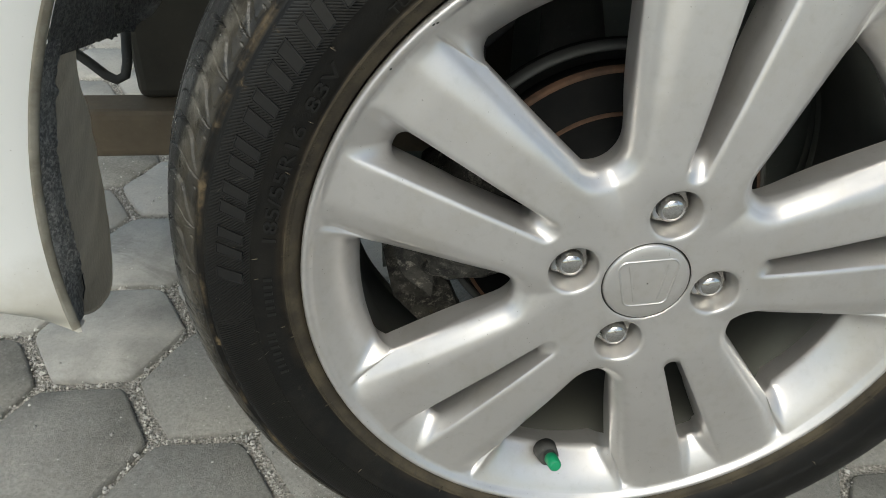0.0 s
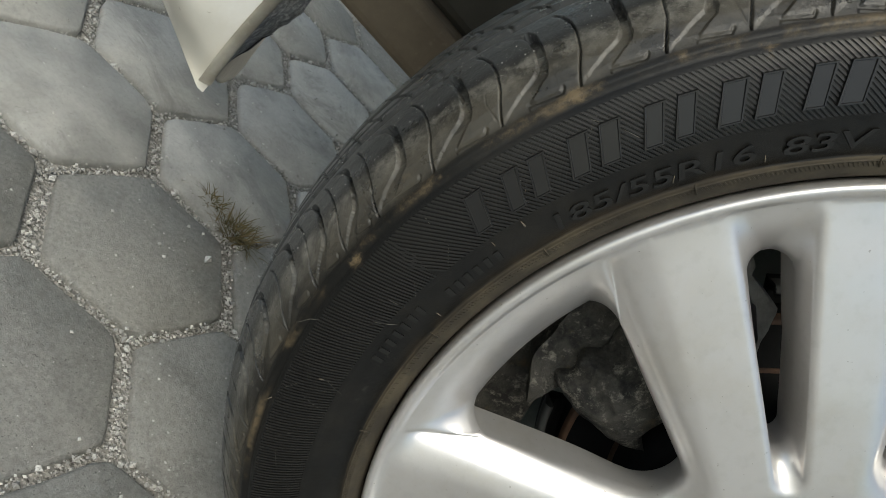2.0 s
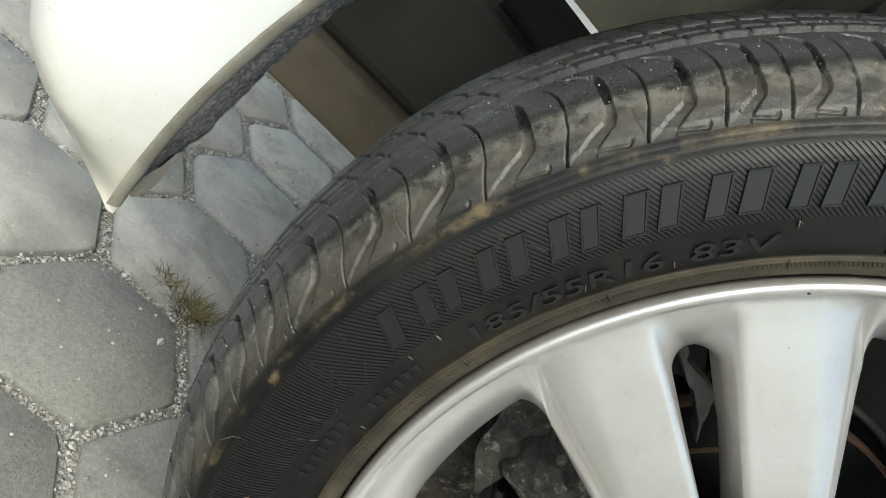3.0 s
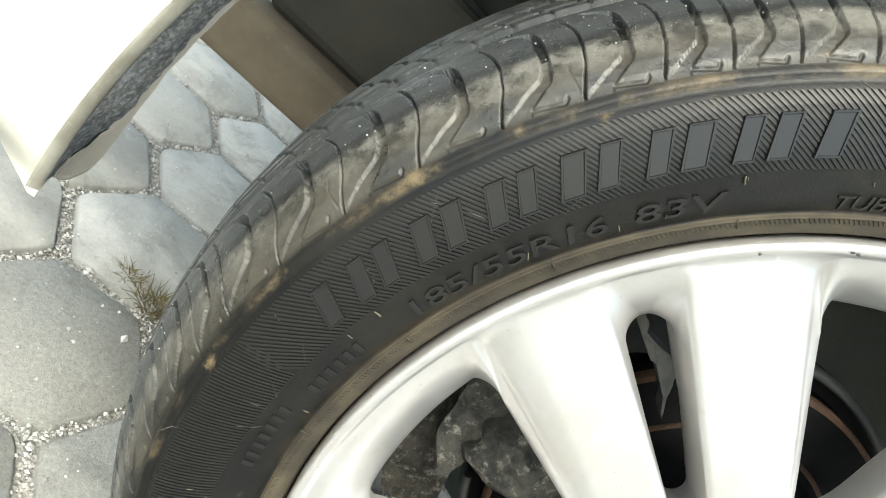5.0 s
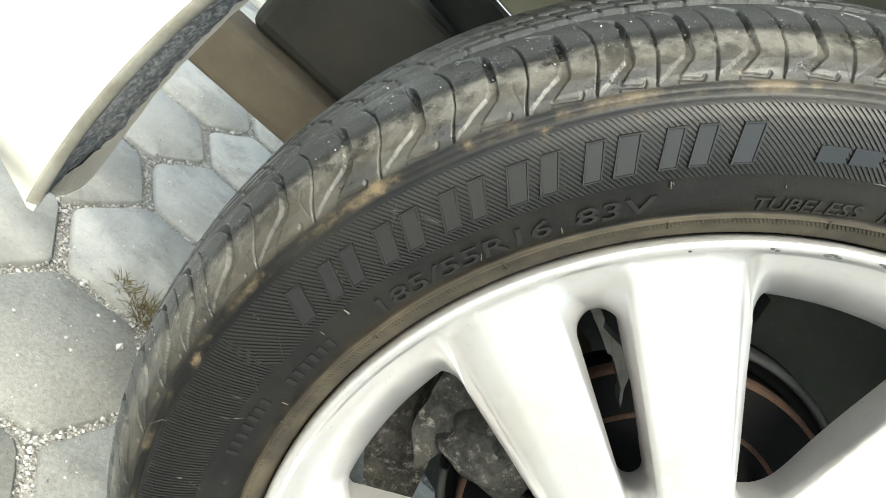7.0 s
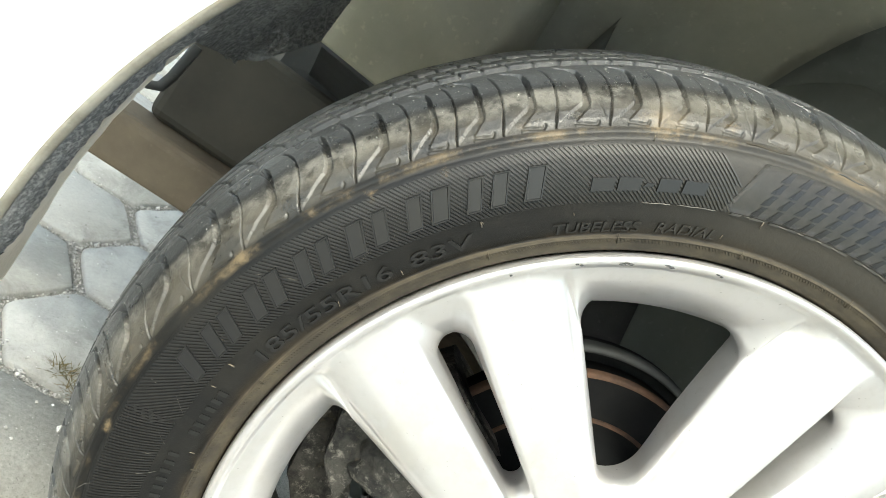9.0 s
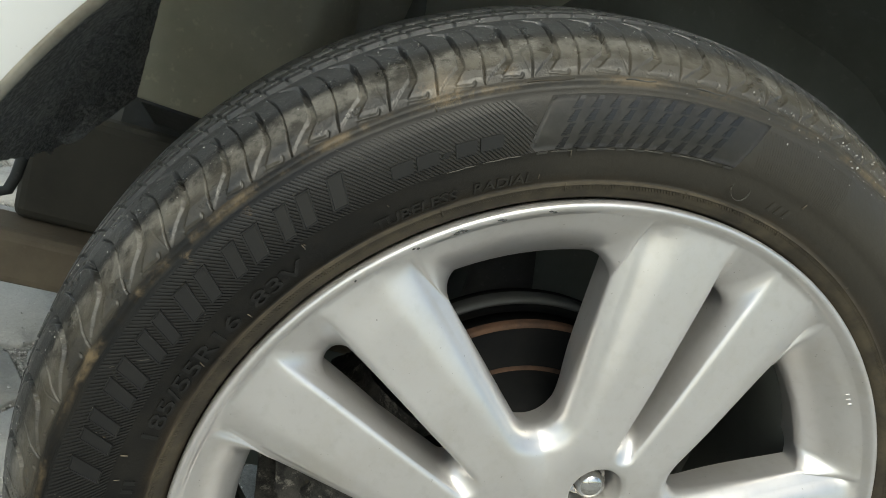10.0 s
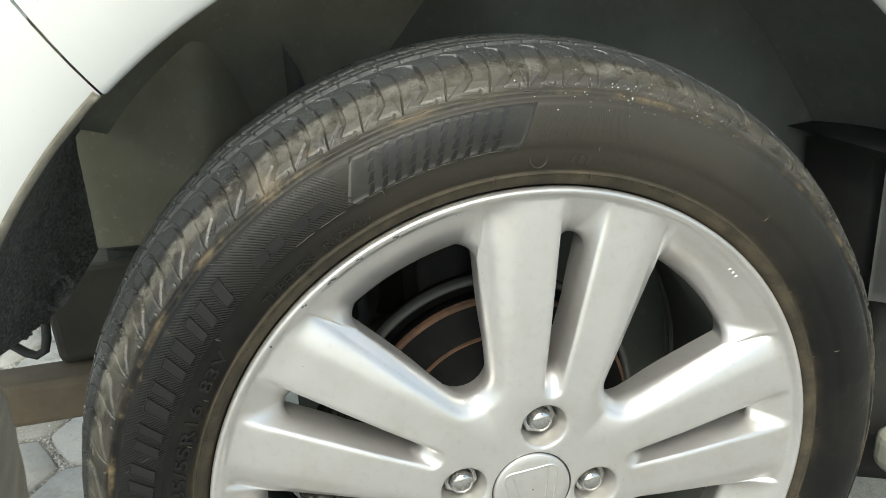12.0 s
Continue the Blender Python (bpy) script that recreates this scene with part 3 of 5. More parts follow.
# -- chrome wheel nuts
def lug_nut():
    bm = bmesh.new()
    prof = [(0.0136, 0.028), (0.0136, 0.0062), (0.0128, 0.0046), (0.0112, 0.0036), (0.0093, 0.0036), (0.0090, 0.0028), (0.0088, 0.0002), (0.0082, -0.0026), (0.0066, -0.0042), (0.0040, -0.0050), (0.0004, -0.0052)]
    rows = []
    for i, (r, y) in enumerate(prof):
        row = []
        for k in range(36):
            a = 2 * math.pi * k / 36
            rr = r / math.cos((a % (math.pi / 3)) - math.pi / 6) * 0.90 if i < 3 else r
            row.append(bm.verts.new((rr * math.cos(a), y, rr * math.sin(a))))
        rows.append(row)
    for a, b in zip(rows, rows[1:]):
        for k in range(36):
            f = bm.faces.new((a[k], a[(k + 1) % 36], b[(k + 1) % 36], b[k]))
            f.smooth = a is not rows[0]
    bm.faces.new(rows[-1])
    return bm


nut = None
for k, spin in enumerate((8, 21, 40, 3)):
    c = turned(0.05, 90.0 * k, 0.0)
    if nut is None:
        nut = part("lug_nut", lug_nut(), CHROME, rim, "chrome closed-end wheel nut")
        ob = nut
    else:
        ob = new("lug_nut", nut.data)
        ob.parent = rim
        tagged(ob, "chrome closed-end wheel nut")
    ob.matrix_local = Matrix.Translation(Vector(c)) @ Matrix.Rotation(radians(spin), 4, "Y")
    # seat coloured near black: the shade down the hole is put into its colour
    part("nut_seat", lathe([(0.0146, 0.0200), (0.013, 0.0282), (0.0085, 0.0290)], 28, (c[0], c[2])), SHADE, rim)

# -- valve with a green cap
v0 = Vector(turned(0.1785, 178.5, 0.004))
out = Vector(turned(1.0, 178.5, 0.0))
part("valve_grommet", tube([v0 + Vector((0, 0.010, 0)) + out * 0.004, v0 + Vector((0, -0.001, 0)) + out * 0.001], [0.0095, 0.008], 18), BLACK, rim, "black rubber valve base in its oval recess")
part("valve_stem", tube([v0 + Vector((0, 0.008, 0)), v0 + Vector((0, -0.003, 0)) - out * 0.001, v0 + Vector((0, -0.006, 0)) - out * 0.002], [0.0055, 0.0047, 0.0042], 14), BLACK, rim)
part("valve_cap", tube([v0 + Vector((0, -0.0035, 0)) - out * 0.001, v0 + Vector((0, -0.005, 0)) - out * 0.0015, v0 + Vector((0, -0.0145, 0)) - out * 0.0045,
                        v0 + Vector((0, -0.0160, 0)) - out * 0.0050], [0.0047, 0.0053, 0.0049, 0.0034], 16), GREEN, rim, "green plastic valve cap")

# small raised casting marks near the rim's edge
for k in range(3):
    a = turned(np.array([0.2035, 0.2085]), -34.6 - 1.1 * k, -0.0022)
    part("casting_mark", tube([a[0] + np.array([0, 0.004, 0]), a[1]], 0.0009, 6), SILVER, rim)

# scuffs on the rim's edge
for ang, n, w in ((45.5, 3, 0.9), (40.2, 2, 0.8), (52.0, 2, 0.5), (33.5, 2, 0.6), (61.0, 1, 0.4)):
    for k in range(n):
        a = ang + 0.55 * k
        pts = turned(0.2152 + 0.0007 * (k % 2), np.linspace(a, a + w, 5), -0.0092)
        part("scuff", tube([p + np.array([0, -0.0001, 0]) for p in pts], [0.0001, 0.0004, 0.0005, 0.0004, 0.0001], 5), BLACK, rim)

# ---------------------------------------------------------------- tyre
SIDE = [(0.2180, 0.0050), (0.2191, 0.0008), (0.2202, -0.0030), (0.2218, -0.0062), (0.2244, -0.0081), (0.2272, -0.0093), (0.2284, -0.0095), (0.2290, -0.0088), (0.2296, -0.0078), (0.2312, -0.0088),
        (0.2345, -0.0108), (0.2390, -0.0128), (0.2430, -0.0141), (0.2462, -0.0149), (0.2472, -0.0156), (0.2520, -0.0162), (0.2580, -0.0163), (0.2640, -0.0156),
        (0.2700, -0.0142), (0.2732, -0.0128), (0.2742, -0.0112), (0.2757, -0.0098), (0.2772, -0.0102), (0.2784, -0.0098), (0.2792, -0.0084), (0.2800, -0.0076)]
SHOULDER = [(0.2800, -0.0076), (0.2835, -0.0052), (0.2868, -0.0018), (0.2902, 0.0035), (0.2938, 0.0100), (0.2975, 0.0165), (0.3010, 0.0240), (0.3042, 0.0350), (0.3060, 0.0460), (0.3074, 0.0610), (0.3080, 0.0770)]
_sr, _sy = [a for a, _ in SIDE], [b for _, b in SIDE]


def side_y(r):
    return np.interp(r, _sr, _sy)


def press_down(v):
    """Flatten what would go below the ground."""
    low = -HUB / math.cos(radians(CAR_LEAN)) + 0.0015 + GROUND_SLOPE * v[:, 1]
    v[:, 2] = np.maximum(v[:, 2], low)
    return v


def tyre_side(flip):
    prof = [(r, 0.154 - y if flip else y) for r, y in SIDE]
    n = 360
    A = np.linspace(0, 360, n, endpoint=False)
    verts = np.concatenate([turned(r, A, y) for r, y in prof])
    return press_down(verts), grid_faces(len(prof), n, True)


def line_dist(px, py, ax, ay, bx, by):
    t = np.clip(((px - ax) * (bx - ax) + (py - ay) * (by - ay)) / ((bx - ax) ** 2 + (by - ay) ** 2), 0, 1)
    return np.hypot(px - ax - t * (bx - ax), py - ay - t * (by - ay))


# where the thin sipes cross the shoulder, in degrees; the pitch varies round the tyre
SIPES = [104.3, 97.75, 91.2, 84.65, 78.3, 72.55, 67.3, 63.05, 58.75, 53.85, 48.9, 44.4, 39.9, 35.3, 30.8, 25.6, 20.2, 14.8, 10.2, 5.7, 1.2]
while SIPES[0] < 205:
    SIPES.insert(0, SIPES[0] + (6.5, 6.3, 5.2, 4.4, 4.4, 5.2)[len(SIPES) % 6])
while SIPES[-1] > SIPES[0] - 353:
    SIPES.append(SIPES[-1] - (4.5, 4.5, 5.2, 6.2, 6.4, 5.3)[len(SIPES) % 6])
SIPES.append(SIPES[0] - 360)


def tyre_tread():
    """The tread as a relief: each pitch has a thin sipe and a wide groove that runs out in a shallow Z on the shoulder."""
    pr, py = np.array(SHOULDER).T
    arc = np.concatenate([[0], np.cumsum(np.hypot(np.diff(pr), np.diff(py)))])
    half = arc[-1]
    s = np.concatenate([np.arange(0, 0.0505, 0.00062), np.arange(0.0505, half, 0.0015)])
    full = np.concatenate([s, 2 * half - s[::-4]])
    mirrored = full > half
    q = np.where(mirrored, 2 * half - full, full)
    r = np.interp(q, arc, pr)
    y = np.interp(q, arc, py)
    y = np.where(mirrored, 0.154 - y, y)
    A = np.concatenate([np.arange(-45, 150, 0.078), np.arange(150, 190, 0.12), np.arange(190, 315, 0.4)])
    n = len(A)
    edge = np.array(SIPES[::-1])
    base = SIPES[0] - (SIPES[0] - A) % 360
    k = np.clip(np.searchsorted(edge, base, side="left"), 1, len(edge) - 1)
    wide = edge[k] - edge[k - 1]
    U0, S = np.meshgrid((edge[k] - base) / wide, q, indexing="xy")
    long = (np.radians(wide) * 0.29)[None, :]
    depth = np.zeros_like(U0)

    def line(u, *pts):
        d = np.full_like(u, 1.0)
        for (ua, sa), (ub, sb) in zip(pts, pts[1:]):
            d = np.minimum(d, line_dist(u * long, S, ua * long, sa, ub * long, sb))
        return d

    for sh in (-1, 0, 1):
        U = U0 + sh
        # thin sipe, bent over at its top
        d = line(U, (-0.17, 0.0008), (-0.03, 0.016), (0.0, 0.026), (-0.02, 0.033), (-0.10, 0.0395), (-0.17, 0.0425))
        depth = np.maximum(depth, 0.0030 * step01(0.0005, 0.00018, d))
        # the groove between its two edges, deep on the running surface, shallow towards the foot
        left = np.interp(S, [0.0008, 0.0145, 0.018, 0.026, 0.034, 0.038, 0.0415, 0.0440], [-0.17, 0.40, 0.445, 0.47, 0.455, 0.40, 0.28, 0.10])
        right = np.interp(S, [0.0020, 0.0110, 0.0145, 0.026, 0.035, 0.040, 0.0440], [0.20, 0.53, 0.575, 0.595, 0.575, 0.50, 0.22])
        inside = np.minimum(U - left, right - U) * long
        floor = np.interp(S, [0.0008, 0.0050, 0.0130, 0.0150, 0.0240, 0.0265, 0.0420, 0.0445], [0.0004, 0.0009, 0.0014, 0.0020, 0.0023, 0.0048, 0.0048, 0.0])
        depth = np.maximum(depth, floor * step01(0.0, 0.0004, inside))
        # a fine raised burr along the left edge, and the cut foot of the Z
        burr = step01(0.0010, 0.0003, line(U, (-0.185, 0.0012), (0.385, 0.0146), (0.43, 0.018), (0.455, 0.026)))
        depth = np.where((burr > 0.02) & (depth < 0.0016), np.minimum(depth, 0) - 0.0002 * burr, depth)
        d = line(U, (0.20, 0.0022), (0.60, 0.0010), (0.645, 0.0026))
        depth = np.maximum(depth, 0.0009 * step01(0.00075, 0.0002, d))
        # a hairline between the blocks
        d = line(U, (0.80, 0.003), (0.75, 0.013), (0.78, 0.0175))
        depth = np.maximum(depth, 0.0004 * step01(0.0004, 0.0001, d) * (np.sin(k * 2.4)[None, :] > 0.55))
    for g, w in ((0.0500, 0.0034), (0.0600, 0.0010), (0.0740, 0.0040)):
        depth = np.maximum(depth, 0.0048 * step01(w, w * 0.6, np.abs(S - g)))
    # slanting cuts of the inner ribs
    kk = np.abs(((U0 * 2 + S * 34) % 1.0) - 0.5) * long / 2
    depth = np.maximum(depth, 0.0022 * step01(0.0009, 0.0004, kk) * step01(0.052, 0.056, S))
    tx, ty = np.gradient(r), np.gradient(y)
    ln = np.hypot(tx, ty)
    out_r, out_y = np.abs(ty) / ln, -tx / ln * np.where(ty < 0, -1, 1)
    rng = np.random.default_rng(4)
    wob = 0.0001 * np.sin(np.radians(A) * 37)[None, :] + 0.00004 * rng.standard_normal(U0.shape)
    wob = wob * step01(0.0, 0.002, S)
    RR = r[:, None] - out_r[:, None] * (depth + wob)
    YY = y[:, None] - out_y[:, None] * (depth + wob)
    t = np.radians(90 - SPIN + A)[None, :]
    verts = np.stack([RR * np.cos(t), YY, RR * np.sin(t)], -1).reshape(-1, 3)
    return press_down(verts), grid_faces(len(q), n, True)


_v1, _f1 = tyre_side(False)
_v2, _f2 = tyre_side(True)
_v3, _f3 = tyre_tread()
_me = mesh_of(np.concatenate([_v1, _v2, _v3]), np.concatenate([_f1, _f2 + len(_v1), _f3 + len(_v1) + len(_v2)]))
_slot = np.zeros(len(_me.polygons), int)
_slot[1 * 360:8 * 360] = 1
_me.polygons.foreach_set("material_index", _slot)
tyre = part("tyre", _me, [RUBBER, BEAD], car, "black low-profile tyre with dusty sidewall and scuffed shoulder blocks")


def hatch(a0, a1, step, r0, r1, sweep, height, width):
    """A band of fine slanting ridges on the sidewall."""
    verts, faces = [], []
    a = a0
    while a > a1:
        base = len(verts)
        n = 7
        ok = 0
        for k in range(n):
            t = k / (n - 1)
            r = r0 + (r1 - r0) * t
            ang = a + sweep * (t - 0.5)
            if ang > a0 + 0.01 or ang < a1 - 0.01:
                continue
            w = math.degrees(width / r / 2)
            y = side_y(r)
            verts.extend([turned(r, ang + w, y + 0.0002), turned(r, ang + 0.66 * w, y - height), turned(r, ang - 0.66 * w, y - height), turned(r, ang - w, y + 0.0002)])
            ok += 1
        for k in range(ok - 1):
            i = base + 4 * k
            faces += [(i + m, i + m + 1, i + m + 5, i + m + 4) for m in range(3)]
        a -= step
    return mesh_of(verts, faces, smooth=False)


def sweep_deg(r0, r1, slant):
    return math.degrees((r1 - r0) * math.tan(radians(slant)) / ((r0 + r1) / 2))


tagged(part("ridged_band", hatch(103.0 + 3, 36.5, 0.46, 0.2476, 0.2728, sweep_deg(0.2476, 0.2728, 42), 0.0005, 0.0017), LETTER, tyre, "band of fine slanting moulded ridges"), kind="stuff")
tagged(part("ridged_band", hatch(152.0, 104.3, 0.36, 0.2485, 0.2722, sweep_deg(0.2485, 0.2722, 20), 0.0006, 0.0012), LETTER, tyre), kind="stuff")
tagged(part("ridged_band", hatch(10.5, -3.0, 0.34, 0.2500, 0.2700, sweep_deg(0.2500, 0.2700, 12), 0.00016, 0.0009), RUBBER, tyre), kind="stuff")



def on_side(pts, height, sunk=0.0):
    """Flat outlines [(r, ang)...] as raised plates with sloped edges."""
    bm = bmesh.new()
    for ring in pts:
        n = len(ring)
        cr, ca = np.mean([p[0] for p in ring]), np.mean([p[1] for p in ring])
        lo = [bm.verts.new(turned(r + (r - cr) * 0.015, a + (a - ca) * 0.02, side_y(r) + 0.0003)) for r, a in ring]
        hi = [bm.verts.new(turned(r, a, side_y(r) - height)) for r, a in ring]
        for k in range(n):
            bm.faces.new((lo[k], lo[(k + 1) % n], hi[(k + 1) % n], hi[k]))
        if sunk:
            mid = [bm.verts.new(turned(cr + (r - cr) * 0.93, ca + (a - ca) * 0.84, side_y(r) - height)) for r, a in ring]
            low = [bm.verts.new(turned(cr + (r - cr) * 0.90, ca + (a - ca) * 0.78, side_y(r) - height + sunk)) for r, a in ring]
            for p, q in ((hi, mid), (mid, low)):
                for k in range(n):
                    bm.faces.new((p[k], p[(k + 1) % n], q[(k + 1) % n], q[k]))
            hi = low
        bm.faces.new(hi)
    return bm


def slanted(a0, a1, r0, r1, lean, n=6):
    """A leaning bar between two angles and two radii."""
    d = math.degrees(lean / ((r0 + r1) / 2))
    low = [(r0, a) for a in np.linspace(a0, a1, n)]
    top = [(r1, a - d) for a in np.linspace(a1, a0, n)]
    return low + top


# the maker's word: seven pairs of plain leaning bars
_a = 98.9
for w0, w1 in ((1.7, 1.5), (1.5, 1.7), (1.7, 1.6), (1.5, 1.9), (1.6, 1.6), (1.9, 1.5), (1.6, 1.8)):
    for x0, x1 in ((0.0, w0), (5.2 - w1, 5.2)):
        part("raised_plain_mark", on_side([slanted(_a - x0, _a - x1, 0.2518, 0.2668, 0.0045)], 0.0020, 0.0005), DARK, tyre)
    _a -= 6.12

# the smaller model mark: plain leaning bars
for a0, w in ((52.0, 2.3), (49.3, 2.3), (46.6, 0.9), (45.2, 2.2), (42.6, 2.4)):
    part("raised_plain_mark", on_side([slanted(a0, a0 - w, 0.2530 if w > 1 else 0.2550, 0.2590 if w > 1 else 0.2565, 0.0012)], 0.0014), DARK, tyre)


def lettering(text, a0, a1, r0, r1, height):
    """Raised words that run clockwise round the sidewall from a0 to a1 degrees."""
    cu = bpy.data.curves.new("words", "FONT")
    cu.body, cu.size, cu.resolution_u = text, 1.0, 3
    cu.offset = 0.008
    ob = new("words", cu)
    bpy.context.view_layer.update()
    dg = bpy.context.evaluated_depsgraph_get()
    src = bpy.data.meshes.new_from_object(ob.evaluated_get(dg))
    bpy.data.objects.remove(ob)
    bpy.data.curves.remove(cu)
    bm = bmesh.new()
    bm.from_mesh(src)
    bpy.data.meshes.remove(src)
    bmesh.ops.remove_doubles(bm, verts=bm.verts, dist=1e-5)
    x0, x1 = min(v.co.x for v in bm.verts), max(v.co.x for v in bm.verts)
    z0, z1 = min(v.co.y for v in bm.verts), max(v.co.y for v in bm.verts)
    for f in bm.faces:
        f.smooth = False
    ext = bmesh.ops.extrude_face_region(bm, geom=bm.faces[:])
    top = {e for e in ext["geom"] if isinstance(e, bmesh.types.BMVert)}
    for v in bm.verts:
        r = r0 + (v.co.y - z0) / (z1 - z0) * (r1 - r0)
        lean = 0.15 * (r - r0)
        ang = a0 + (v.co.x - x0) / (x1 - x0) * (a1 - a0) - math.degrees(lean / 0.24)
        v.co = Vector(turned(r, ang, side_y(r) - (height if v in top else -0.0003)))
    return bm


part("size_lettering", lettering("185/55R16", 92.6, 74.3, 0.2340, 0.2418, 0.0010), LETTER, tyre, "raised size lettering on the sidewall")
part("size_lettering", lettering("83V", 72.0, 64.8, 0.2340, 0.2416, 0.0010), LETTER, tyre)
part("small_lettering", lettering("TUBELESS", 55.9, 45.9, 0.2316, 0.2374, 0.0009), LETTER, tyre)
part("small_lettering", lettering("RADIAL", 43.9, 36.8, 0.2320, 0.2374, 0.0009), LETTER, tyre)
# codes that cannot be read: plain raised bars
for a0, n, r0, w in ((105.5, 6, 0.2360, 0.95), (116.5, 7, 0.2390, 0.85), (5.0, 3, 0.2350, 1.0)):
    for k in range(n):
        part("raised_bar", on_side([slanted(a0 - 1.25 * k, a0 - 1.25 * k - w * 0.6, r0, r0 + 0.0048, 0.0006, 3)], 0.0006), LETTER, tyre)
part("moulded_ring", tube([turned(0.2385 + 0.0055 * math.sin(t), 10.0 + 1.32 * math.cos(t), side_y(0.2385) - 0.0004) for t in np.linspace(0, 2 * np.pi, 25)], 0.0004, 5), LETTER, tyre)

# the moulded picture of a tread after the words: leaning rows of small hooked blocks
rings = []
for i in range(10):
    for j in range(4):
        a = 34.6 - 1.95 * i - 0.62 * j
        r = 0.2484 + 0.0060 * j
        for m in range(4):
            rings.append([(r + 0.0007 * m, a - 0.12 * m), (r + 0.0007 * m, a - 0.12 * m - 0.62), (r + 0.0007 * m + 0.0005, a - 0.12 * m - 0.66), (r + 0.0007 * m + 0.0005, a - 0.12 * m - 0.04)])
            rings.append([(r + 0.0026 + 0.0007 * m, a - 0.50 - 0.13 * m), (r + 0.0026 + 0.0007 * m, a - 1.12 - 0.13 * m), (r + 0.0031 + 0.0007 * m, a - 1.16 - 0.13 * m), (r + 0.0031 + 0.0007 * m, a - 0.54 - 0.13 * m)])
        rings.append([(r + 0.0003, a - 0.42), (r + 0.0003, a - 0.94), (r + 0.0050, a - 1.42), (r + 0.0050, a - 0.90)])
_panel = sheet(lambda k, r: turned(r, 37.8 - 25.2 * k - 130 * (r - 0.2478) * (1 - 0.25 * k), side_y(r) - 0.0004), np.linspace(0, 1, 40), np.linspace(0.2478, 0.2724, 9), 0.0004)
panel = part("picture_panel", _panel, PALE, tyre, "smooth paler panel that holds the small tread picture")
tagged(part("tread_picture", on_side(rings, 0.0007), DARK, panel, "dark combed hooks of the small tread picture"), kind="stuff")
# a row of small teeth below it
for k in range(11):
    a = 36.6 - 2.25 * k
    part("tooth", on_side([slanted(a, a - 1.15, 0.2464, 0.2474, 0.0003, 3)], 0.0007), PALE, tyre)


# moulding nibs on radial lines
for k in range(23):
    a = 94.7 - 15.65 * (k - 1)
    for r, ln in ((0.2268, 0.0035), (0.2446, 0.002)) if k % 2 else ((0.2268, 0.004),):
        p = turned(np.array([r - 0.001, r + ln]), a + 0.3 * (k % 3), side_y(r) - 0.0004)
        p[1][1] -= 0.0012
        part("moulding_nib", tube(p, [0.0005, 0.00025], 5), BEAD if r < 0.23 else NIB, tyre)
_rng = random.Random(21)
for k in range(11):
    a, r = 128 - 9.3 * k + _rng.uniform(-2.4, 2.4), _rng.choice((0.2335, 0.2425, 0.2452, 0.2560, 0.2660, 0.2740)) + _rng.uniform(-0.001, 0.001)
    p = turned(np.array([r, r + _rng.uniform(0.001, 0.003)]), np.array([a, a + _rng.uniform(-0.3, 0.3)]), side_y(r) - 0.0005)
    p[1][1] -= 0.0010
    part("moulding_nib", tube(p, [0.00035, 0.00015], 5), NIB, tyre)
# hairline scratches over the sidewall and shoulder
for k in range(26):
    a, r = 140 - 3.4 * k + _rng.uniform(-2.5, 2.5), _rng.uniform(0.246, 0.272)
    da, dr = _rng.uniform(-2.6, 2.6), _rng.uniform(0.003, 0.012) * _rng.choice((-1, 1))
    rs = np.clip(r + dr * np.linspace(0, 1, 6), 0.236, 0.2795)
    p = [turned(q, b, side_y(q) - 0.0001) for q, b in zip(rs, a + da * np.linspace(0, 1, 6))]
    part("scratch", tube(p, [0.00005, 0.00016, 0.0002, 0.0002, 0.00014, 0.00005], 4), SCUFFED, tyre)
# worn pale line round the foot of the band
for a0, w in ((46.5, 3.2), (42.6, 4.4), (35.0, 2.5), (31.6, 4.0), (26.2, 3.4), (21.0, 5.2)):
    part("worn_line", tube(turned(0.2470 + 0.00015 * np.sin(np.linspace(0, 12, 9)), np.linspace(a0, a0 - w, 9), side_y(0.2470) - 0.0001), [0.0001] + [0.0003] * 7 + [0.0001], 5), SCUFFED, tyre)


def tread_grains():
    """Sand grains stuck to the shoulder and the running surface."""
    rng = np.random.default_rng(9)
    pr, py = np.array(SHOULDER).T
    octa = np.array([(1, 0, 0), (-1, 0, 0), (0, 1, 0), (0, -1, 0), (0, 0, 1), (0, 0, -1)], float)
    tri = np.array([(0, 2, 4), (2, 1, 4), (1, 3, 4), (3, 0, 4), (2, 0, 5), (1, 2, 5), (3, 1, 5), (0, 3, 5)])
    q = np.concatenate([rng.triangular(3.0, 6.2, 9.5, 1200), rng.normal(0.4, 1.5, 110).clip(-2.8, 4)])
    ang = np.concatenate([rng.uniform(-45, 140, 1200), rng.normal(-3, 7, 110)])
    s = rng.lognormal(math.log(0.00020), 0.4, len(q)).clip(0.00011, 0.0005) * np.where(np.arange(len(q)) < 1200, 1.0, 1.7)
    r = np.where(q < 0, 0.2740 + 0.004 * (q + 1), np.interp(q, range(len(pr)), pr))
    y = np.interp(q, range(len(py)), py) + np.where((q < 1) & (q >= 0), -0.002, 0.0)
    y = np.where(q < 0, side_y(r), y)
    c = turned(r + 0.0001, ang, y - 0.0001)
    V = np.concatenate([c[k] + octa * (s[k] * rng.uniform(0.6, 1.3, (6, 1))) for k in range(len(q))])
    return mesh_of(V, np.concatenate([tri + 6 * k for k in range(len(q))]), smooth=False)


tagged(part("stuck_sand", tread_grains(), GRIT, tyre, "pale sand grains stuck to the tread"), kind="stuff")
